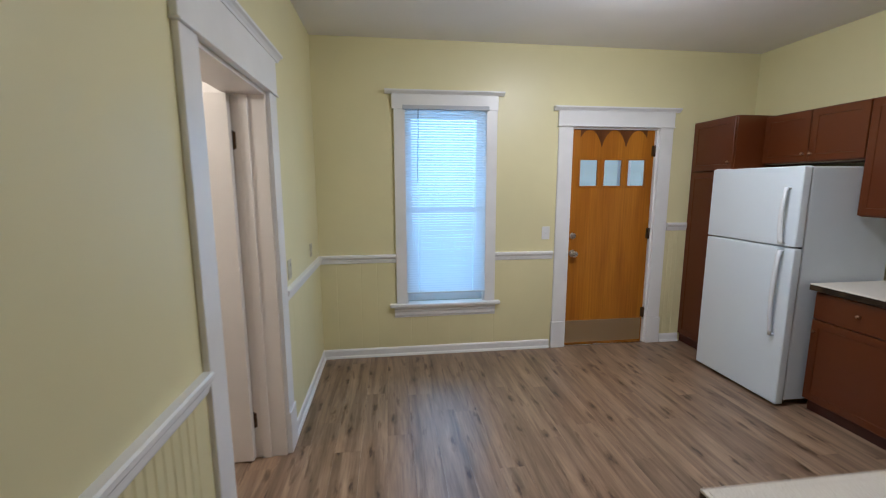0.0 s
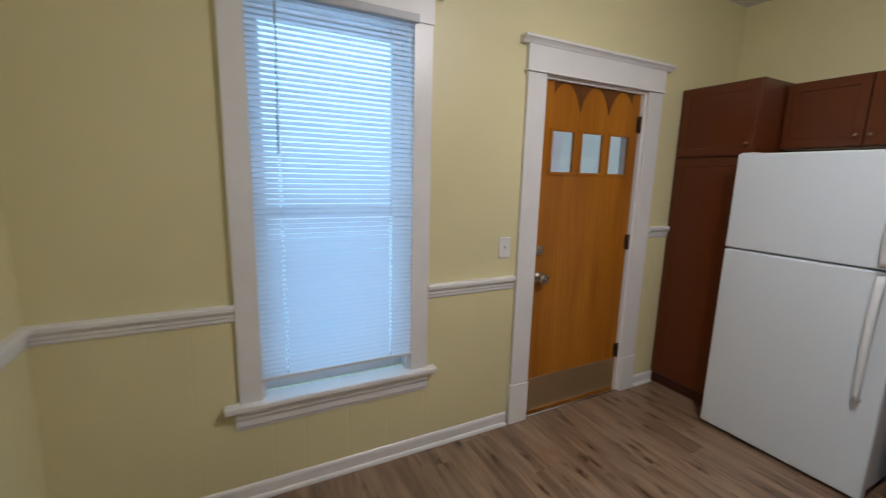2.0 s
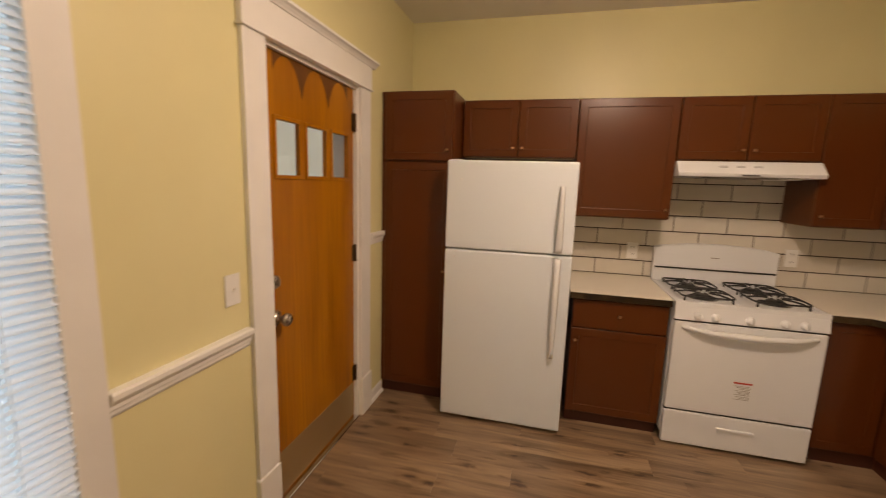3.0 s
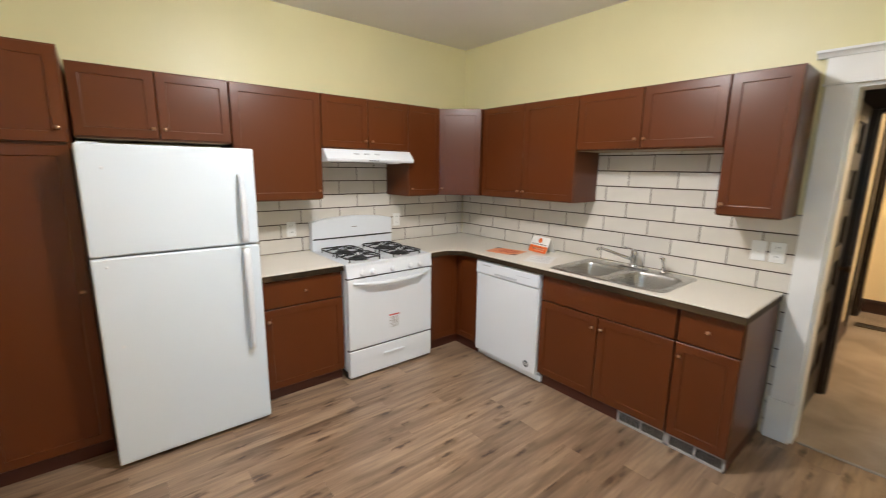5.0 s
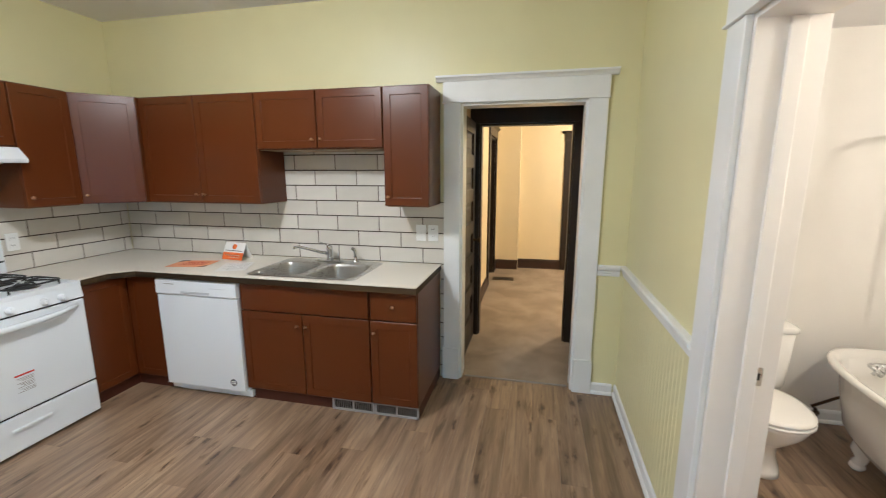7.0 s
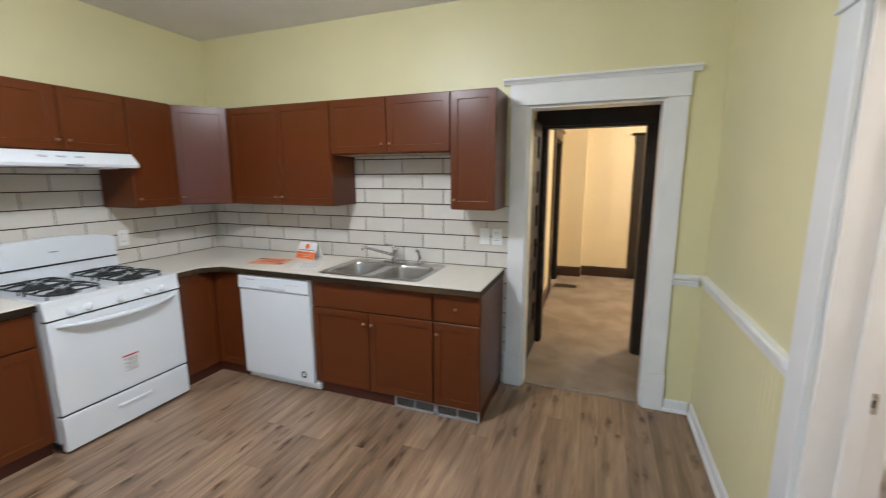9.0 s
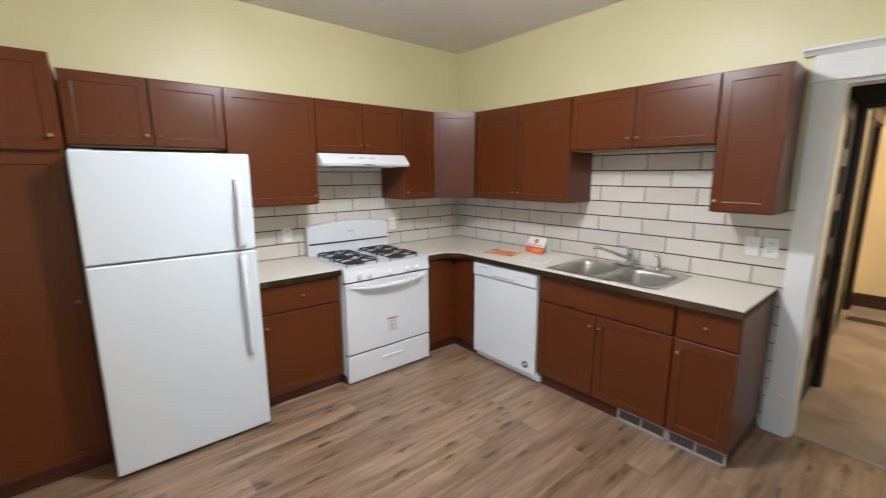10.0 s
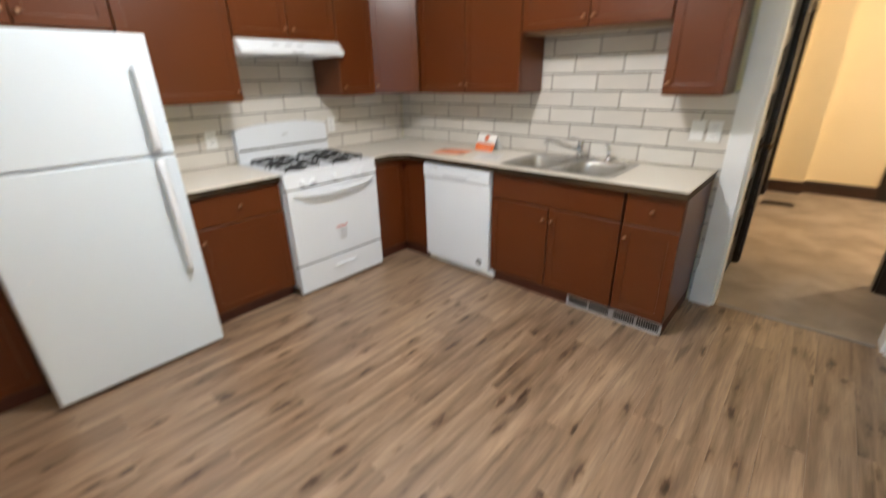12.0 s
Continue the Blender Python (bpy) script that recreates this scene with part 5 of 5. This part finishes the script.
# ---- things of the hall ----
def stacked_panel_door(name, m, label, w, h, rows, material, knob=True, hinge_side=0, knob_z=0.93, metal_of=None, bottom=0.25):
    """An old door with stacked horizontal panels on both faces: x 0..w, thickness along y, centre y=0."""
    top = thing(name, m, label, "door")
    t, st, rl = 0.044, 0.115, 0.105
    bm = bmesh.new()
    box(bm, 0, st, -t / 2, t / 2, 0, h, 0.002)
    box(bm, w - st, w, -t / 2, t / 2, 0, h, 0.002)
    ph = (h - bottom - rl * rows) / rows
    zs = []
    z = bottom
    box(bm, st, w - st, -t / 2, t / 2, 0, bottom)
    for i in range(rows):
        zs.append((z, z + ph))
        box(bm, st, w - st, -t / 2, t / 2, z + ph, z + ph + rl)
        z += ph + rl
    part("frame", bm, material, top)
    for a, b in zs:
        bm = bmesh.new()
        box(bm, st - 0.002, w - st + 0.002, -0.006, 0.006, a - 0.002, b + 0.002)
        for s in (-1, 1):
            i0, i1 = 0.040, 0.056
            o = [(st + i0, s * 0.006, a + i0), (w - st - i0, s * 0.006, a + i0), (w - st - i0, s * 0.006, b - i0), (st + i0, s * 0.006, b - i0)]
            q = [(st + i1, s * 0.0115, a + i1), (w - st - i1, s * 0.0115, a + i1), (w - st - i1, s * 0.0115, b - i1), (st + i1, s * 0.0115, b - i1)]
            vo, vq = [bm.verts.new(p) for p in o], [bm.verts.new(p) for p in q]
            for k in range(4):
                bm.faces.new((vo[k], vo[(k + 1) % 4], vq[(k + 1) % 4], vq[k]))
            bm.faces.new(vq)
            # small moulding round the panel
            for c in ((st, st + 0.010, a, b), (w - st - 0.010, w - st, a, b), (st + 0.010, w - st - 0.010, a, a + 0.010), (st + 0.010, w - st - 0.010, b - 0.010, b)):
                y0, y1 = sorted((s * 0.006, s * 0.010))
                box(bm, c[0], c[1], y0, y1, c[2], c[3])
        bmesh.ops.recalc_face_normals(bm, faces=bm.faces)
        part("panel", bm, material, top)
    if knob:
        x = w - 0.06 if hinge_side == 0 else 0.06
        for s in (-1, 1):
            bm = bmesh.new()
            mm = Matrix.Translation((x, s * t / 2, knob_z)) @ Matrix.Rotation(radians(-90 * s), 4, "X")
            lathe(bm, [(0.018, 0), (0.016, 0.006), (0.009, 0.010), (0.009, 0.030), (0.024, 0.042), (0.027, 0.052), (0.020, 0.062), (0, 0.063)], mm, 18)
            part("door_knob", bm, metal_of or BRONZE, top)
    for z in (0.22, h - 0.22):
        bm = bmesh.new()
        x = 0 if hinge_side == 0 else w
        lathe(bm, [(0.006, -0.048), (0.008, -0.045), (0.008, 0.045), (0.006, 0.048)], Matrix.Translation((x, -t / 2 - 0.006, z)), 10)
        box(bm, x - 0.016, x + 0.016, -t / 2 - 0.003, -t / 2, z - 0.042, z + 0.042)
        part("hinge", bm, BRONZE, top)
    return top


# the dark door stands open against the lobby's east wall, the white one stands open into the bathroom
stacked_panel_door("hall_door", pose(1.162, -0.155, 0.012, 0, 0, -90), "dark stained door with stacked panels, standing open", 0.70, 1.96, 6, DARKWOOD)
stacked_panel_door("bathroom_door", pose(-0.168, 2.178, 0.010, 0, 0, 180), "warm white painted door with six stacked panels, standing open", 0.78, 1.968, 6, DOORPAINT, metal_of=NICKEL, bottom=0.262)
stacked_panel_door("hall_closet_door", pose(-0.655, -3.835, 0.012), "white painted hall door, closed", 0.72, 1.99, 4, DOORPAINT, hinge_side=0, knob_z=0.95)


def floor_register(m):
    top = thing("floor_register", m, "dark brown metal floor register in the carpet", "vent")
    bm = bmesh.new()
    for b in ((-0.15, 0.15, -0.08, -0.062), (-0.15, 0.15, 0.062, 0.08), (-0.15, -0.132, -0.08, 0.08), (0.132, 0.15, -0.08, 0.08)):
        box(bm, *b, 0.0, 0.007, 0.002)
    part("frame", bm, BRONZE, top)
    part("backing", B(-0.135, 0.135, -0.065, 0.065, 0.0, 0.001), BLACK, top)
    for i in range(12):
        x = -0.12 + i * 0.0218
        part("fin", B(x - 0.003, x + 0.003, -0.062, 0.062, 0.001, 0.006), BRONZE, top)


floor_register(pose(1.03, -3.06, 0.004))


# ---- things of the bathroom ----
def toilet():
    top = thing("toilet", pose(-0.615, 0.165, 0), "white two-piece porcelain toilet with closed lid", "toilet")
    bm = bmesh.new()
    rings = []
    for s, y0, y1, z in ((0.88, 0.10, 0.54, 0.0), (0.86, 0.11, 0.53, 0.03), (0.72, 0.14, 0.50, 0.10), (0.72, 0.15, 0.50, 0.17), (0.95, 0.13, 0.57, 0.24), (1.30, 0.12, 0.625, 0.31), (1.48, 0.11, 0.645, 0.36), (1.53, 0.11, 0.652, 0.385)):
        rings.append(oval(0, (y0 + y1) / 2, z, 0.118 * s, (y1 - y0) / 2, 30, 2.4))
    loft(bm, rings)
    bmesh.ops.scale(bm, vec=(1, 1, 0.88), verts=bm.verts)
    part("bowl", bm, PORCELAIN, top)
    bm = bmesh.new()
    loft(bm, [oval(0, 0.443, 0.386, 0.172, 0.213, 30, 2.2), oval(0, 0.443, 0.388, 0.180, 0.221, 30, 2.2), oval(0, 0.443, 0.402, 0.180, 0.221, 30, 2.2), oval(0, 0.443, 0.405, 0.172, 0.213, 30, 2.2)])
    bmesh.ops.scale(bm, vec=(1, 1, 0.88), verts=bm.verts)
    part("seat", bm, PORCELAIN, top)
    bm = bmesh.new()
    loft(bm, [oval(0, 0.443, 0.409, 0.174, 0.215, 30, 2.2), oval(0, 0.443, 0.412, 0.179, 0.220, 30, 2.2), oval(0, 0.443, 0.424, 0.177, 0.218, 30, 2.2), oval(0, 0.443, 0.431, 0.157, 0.195, 30, 2.2), oval(0, 0.443, 0.433, 0.08, 0.10, 30, 2.2)])
    bmesh.ops.scale(bm, vec=(1, 1, 0.88), verts=bm.verts)
    part("lid", bm, PORCELAIN, top)
    bm = bmesh.new()
    loft(bm, [oval(0, 0.115, 0.325, 0.185, 0.085, 28, 6), oval(0, 0.115, 0.36, 0.205, 0.095, 28, 6), oval(0, 0.112, 0.67, 0.225, 0.100, 28, 6)])
    tank = part("tank", bm, PORCELAIN, top)
    bm = bmesh.new()
    loft(bm, [oval(0, 0.112, 0.671, 0.232, 0.106, 28, 6), oval(0, 0.112, 0.675, 0.238, 0.110, 28, 6), oval(0, 0.112, 0.700, 0.238, 0.110, 28, 6), oval(0, 0.112, 0.706, 0.225, 0.100, 28, 6)])
    part("tank_lid", bm, PORCELAIN, tank)
    bm = bmesh.new()
    tube(bm, [(0.16, 0.21, 0.62), (0.16, 0.228, 0.62), (0.10, 0.236, 0.615)], [0.010, 0.008, 0.006], 10)
    part("flush_lever", bm, CHROME, tank)


toilet()


def clawfoot_tub():
    cx, cy, hw, hl = -1.305, 0.94, 0.370, 0.785
    top = thing("clawfoot_bathtub", pose(cx, cy, 0), "white roll-rim clawfoot bathtub with grey-white enamel outside", "bathtub")
    outer = [(0.38, 0.62, 0.130), (0.66, 0.78, 0.150), (0.78, 0.84, 0.22), (0.86, 0.885, 0.40), (0.90, 0.915, 0.555)]
    rim = [(0.965, 0.975, 0.562), (0.995, 0.993, 0.572), (1.0, 1.0, 0.585), (0.985, 0.99, 0.598), (0.95, 0.97, 0.602), (0.90, 0.945, 0.595)]
    inner = [(0.86, 0.92, 0.56), (0.80, 0.88, 0.36), (0.70, 0.82, 0.22), (0.52, 0.72, 0.175), (0.2, 0.4, 0.168)]
    bm = bmesh.new()
    loft(bm, [oval(0, 0, z, hw * a, hl * b, 44, 2.9) for a, b, z in outer + rim + inner])
    bmesh.ops.scale(bm, vec=(1, 1, 0.91), verts=bm.verts)
    part("shell", bm, PORCELAIN, top)
    for sx in (-1, 1):
        for sy in (-1, 1):
            bm = bmesh.new()
            x, y = sx * 0.165, sy * 0.42
            tube(bm, [(x * 0.92, y * 0.96, 0.20), (x * 1.06, y, 0.165), (x * 1.16, y * 1.02, 0.115), (x * 1.08, y * 1.01, 0.065), (x * 1.18, y * 1.02, 0.030), (x * 1.25, y * 1.03, 0.026)], [0.045, 0.050, 0.040, 0.028, 0.030, 0.020], 12)
            lathe(bm, [(0.0, 0.0), (0.026, 0.003), (0.036, 0.018), (0.030, 0.036), (0.0, 0.046)], Matrix.Translation((x * 1.16, y * 1.02, 0)), 14)
            part("claw_foot", bm, PORCELAIN, top, "white cast claw foot")
    fix = thing("tub_faucet", pose(-1.285, 0.36, 0.495), "chrome tub faucet with cross handles and shower riser", "faucet")
    bm = bmesh.new()
    tube(bm, [(-0.08, -0.02, 0.02), (0.08, -0.02, 0.02)], 0.016, 12)
    tube(bm, [(0, -0.02, 0.02), (0, 0.03, 0.015), (0, 0.07, -0.03), (0, 0.075, -0.06)], [0.016, 0.016, 0.015, 0.014], 12)
    tube(bm, [(0, -0.06, -0.05), (0, -0.03, 0.0), (0, -0.02, 0.02)], 0.014, 10)
    part("spout", bm, CHROME, fix)
    for s in (-1, 1):
        bm = bmesh.new()
        tube(bm, [(s * 0.08, -0.02, 0.02), (s * 0.085, 0.03, 0.02)], 0.014, 10)
        for k in range(2):
            c, d = math.cos(k * math.pi / 2 + 0.5), math.sin(k * math.pi / 2 + 0.5)
            tube(bm, [(s * 0.085 - 0.032 * c, 0.035, 0.02 - 0.032 * d), (s * 0.085, 0.037, 0.02), (s * 0.085 + 0.032 * c, 0.035, 0.02 + 0.032 * d)], [0.008, 0.006, 0.008], 8)
        part("cross_handle", bm, CHROME, fix)
    bm = bmesh.new()
    tube(bm, [(0, -0.02, 0.03), (0, -0.02, 1.40), (0, 0.02, 1.46), (0, 0.12, 1.46)], 0.0095, 10)
    part("riser_pipe", bm, CHROME, fix)
    ring = thing("shower_curtain_ring", pose(cx, cy, 1.79), "chrome oval shower curtain rod above the tub", "curtain rod")
    bm = bmesh.new()
    tube(bm, oval(0, 0, 0, 0.30, 0.66, 40, 2.4), 0.011, 8, True)
    part("rod", bm, CHROME, ring)
    bm = bmesh.new()
    tube(bm, [(0, -0.66, 0), (0, -0.895, 0)], 0.009, 8)
    tube(bm, [(0.29, 0.0, 0), (0.29, 0.0, 0.55)], 0.007, 8)
    part("brace", bm, CHROME, ring)
    pipe = thing("supply_pipe", pose(-1.05, 0.055, 0), "bare metal water pipes and valve at the wall", "pipe")
    bm = bmesh.new()
    tube(bm, [(-0.10, 0.03, 0.004), (-0.10, 0.03, 0.10), (-0.06, 0.06, 0.13), (-0.16, 0.10, 0.22), (-0.20, 0.16, 0.28)], 0.009, 8)
    tube(bm, [(-0.02, 0.0, 0.09), (-0.06, 0.06, 0.09), (-0.10, 0.06, 0.09)], 0.012, 8)
    part("pipes", bm, BRONZE, pipe)
    bm = bmesh.new()
    lathe(bm, [(0.0, 0.0), (0.022, 0.002), (0.024, 0.012), (0.0, 0.016)], Matrix.Translation((-0.06, 0.075, 0.09)) @ Matrix.Rotation(radians(-90), 4, "X"), 14)
    part("valve_handle", bm, BRONZE, pipe)


clawfoot_tub()


def bath_lamp():
    top = thing("bathroom_light", pose(-1.0, 1.72, BZ), "white round bathroom ceiling light, lit", "ceiling light")
    bm = bmesh.new()
    lathe(bm, [(0.0, 0.0), (0.11, 0.0), (0.11, -0.02), (0.0, -0.02)], seg=24)
    part("base", bm, TRIM, top)
    bm = bmesh.new()
    lathe(bm, [(0.095, -0.02), (0.115, -0.07), (0.095, -0.13), (0.04, -0.15), (0.0, -0.152)], seg=24)
    part("shade", bm, LAMPGLASS, top)
    top = thing("hall_light", pose(-0.75, -2.55, 2.6), "white round hall ceiling light, lit", "ceiling light")
    bm = bmesh.new()
    lathe(bm, [(0.0, 0.0), (0.11, 0.0), (0.11, -0.02), (0.0, -0.02)], seg=24)
    part("base", bm, TRIM, top)
    bm = bmesh.new()
    lathe(bm, [(0.095, -0.02), (0.115, -0.07), (0.095, -0.13), (0.04, -0.15), (0.0, -0.152)], seg=24)
    part("shade", bm, LAMPGLASS, top)


bath_lamp()
st = thing("strike_plate", pose(-0.135, 1.4285, 0.885), "worn metal strike plate on the bathroom door jamb", "latch")
part("plate", B(-0.014, 0.014, 0, 0.002, -0.032, 0.032), NICKEL, st)
part("latch_hole", B(-0.007, 0.007, 0.0015, 0.0026, -0.012, 0.012), BLACK, st)

# ---- outdoors ----
tagged(part("ground", B(-60, 60, RY + NT, 90, -0.6, -0.5), GRASS), "dull green ground outside", "ground", kind="structure")
house = thing("neighbour_house", pose(0, 8.6, -0.5), "pale green-grey clapboard house wall seen through the panes", "house")
bm = bmesh.new()
for i in range(38):
    z = i * 0.13
    prism(bm, [(-7, 0, z), (-7, -0.010, z), (-7, -0.004, z + 0.13), (-7, 0.1, z + 0.13), (-7, 0.1, z)], (32, 0, 0))
part("clapboard_wall", bm, SIDING, house)
part("corner_board", B(4.4, 4.55, -0.05, 0.0, 0, 4.94), TRIM, house)
post = thing("porch_post", pose(3.62, RY + NT + 1.3, -0.5), "white painted porch post", "post")
part("shaft", B(-0.06, 0.06, -0.06, 0.06, 0.0, 3.2, 0.006), TRIM, post)
part("base", B(-0.08, 0.08, -0.08, 0.08, 0, 0.25, 0.006), TRIM, post)

# ---- pieces: tiles and planks ----
TW, TH, TG, BG = 0.335, 0.1125, 0.006, 0.0072
TZ = CT1 - 0.0005


def tiled(parent, axis, at, sign, spans, shift):
    """Running-bond tiles with dark bed joints; each tile is a piece on the wall. spans: (u0, u1, z0, z1)."""
    meshes = {}
    up = {}
    bed, head = bmesh.new(), bmesh.new()

    def put(bmx, u0, u1, d0, d1, z0, z1):
        d0, d1 = sorted((at + sign * d0, at + sign * d1))
        box(bmx, *((u0, u1, d0, d1) if axis == "y" else (d0, d1, u0, u1)), z0, z1)
    for u0, u1, z0, z1 in spans:
        put(bed, u0, u1, 0.0, 0.0045, z0, z1)
        k0 = math.floor((z0 - TZ) / TH + 1e-6)
        k = k0
        while TZ + k * TH < z1 - 0.003:
            za, zb = max(z0, TZ + k * TH + BG / 2), min(z1, TZ + (k + 1) * TH - BG / 2)
            off = shift + (TW / 2 if k % 2 else 0)
            i = math.floor((u0 - off) / TW)
            while off + i * TW < u1 - 0.002:
                ua, ub = max(u0, off + i * TW + TG / 2), min(u1, off + (i + 1) * TW - TG / 2)
                if ub - ua > 0.008 and zb - za > 0.006:
                    key = (round(ub - ua, 4), round(zb - za, 4))
                    if key not in meshes:
                        a, h = key[0] / 2, key[1] / 2
                        c = 0.0022
                        bmx = bmesh.new()
                        r = [[bmx.verts.new((x * (a - e), d, z * (h - e))) for x, z in ((-1, -1), (1, -1), (1, 1), (-1, 1))] for e, d in ((0, 0.001), (0, 0.0062), (c, 0.0082))]
                        fs = [bmx.faces.new(r[2])]
                        for p, q in zip(r, r[1:]):
                            for j in range(4):
                                fs.append(bmx.faces.new((p[j], p[(j + 1) % 4], q[(j + 1) % 4], q[j])))
                        bmesh.ops.recalc_face_normals(bmx, faces=fs)
                        if fs[0].normal.y < 0:
                            bmesh.ops.reverse_faces(bmx, faces=fs)
                        meshes[key] = mesh_of(bmx, "tile", TILE)
                    t = new("tile", meshes[key])
                    t.parent = parent
                    mid = (ua + ub) / 2
                    if axis == "y":
                        t.location = (mid, at, (za + zb) / 2)
                    else:
                        t.location, t.rotation_euler = (at, mid, (za + zb) / 2), (0, 0, radians(90))
                    if ub < u1 - 0.01:
                        put(head, ub - 0.001, ub + TG + 0.001, 0.004, 0.0066, za - 0.0005, zb + 0.0005)
                i += 1
            k += 1
    part("bed_joint_grout", bed, GROUTDARK, parent, "dark brown grout")
    part("head_joint_grout", head, GROUTGREY, parent, "grey grout between tiles")


V0 = 2.065
tiled(wall_s, "y", 0.0, 1, [(1.235, 4.020, TZ, 1.335), (1.552, 2.495, 1.335, 1.705), (1.235, 1.262, 0.004, TZ)], V0)
tiled(wall_e, "x", RX, -1, [(0.010, 2.285, TZ, 1.335), (0.936, 1.718, 1.335, 1.705)], 1.248 + TW / 2)

PW, PL, PG = 0.152, 1.22, 0.0006


def planks(parent, x0, x1, y0, y1, seed):
    """Staggered floor planks along y, each a piece with a fine bevel."""
    rnd = random.Random(seed)
    meshes = {}
    i = 0
    x = x0
    while x < x1 - 0.004:
        xa, xb = x, min(x1, x + PW)
        y = y0 - rnd.uniform(0.05, PL - 0.1)
        while y < y1 - 0.003:
            ya, yb = max(y0, y), min(y1, y + PL)
            if yb - ya > 0.01:
                key = (round(xb - xa, 3), round(yb - ya, 3))
                if key not in meshes:
                    a, h = key[0] / 2 - PG / 2, key[1] / 2 - PG / 2
                    bm = bmesh.new()
                    r = [[bm.verts.new((px * (a - e), py * (h - e), z)) for px, py in ((-1, -1), (1, -1), (1, 1), (-1, 1))] for e, z in ((0, -0.006), (0, -0.00006), (0.0012, 0.0))]
                    bm.faces.new(r[2])
                    for p, q in zip(r, r[1:]):
                        for j in range(4):
                            bm.faces.new((p[j], p[(j + 1) % 4], q[(j + 1) % 4], q[j]))
                    meshes[key] = mesh_of(bm, "plank", PLANK)
                p = new("plank", meshes[key])
                p.parent = parent
                p.location = ((xa + xb) / 2, (ya + yb) / 2, rnd.uniform(-0.00005, 0.00005))
            y += PL
        x += PW
        i += 1


planks(floor, -0.19, RX - 0.002, -0.044, RY + 0.02, 3)
planks(bpy.data.objects["floor_bath"], BX0, -0.192, BY0, BY1, 8)
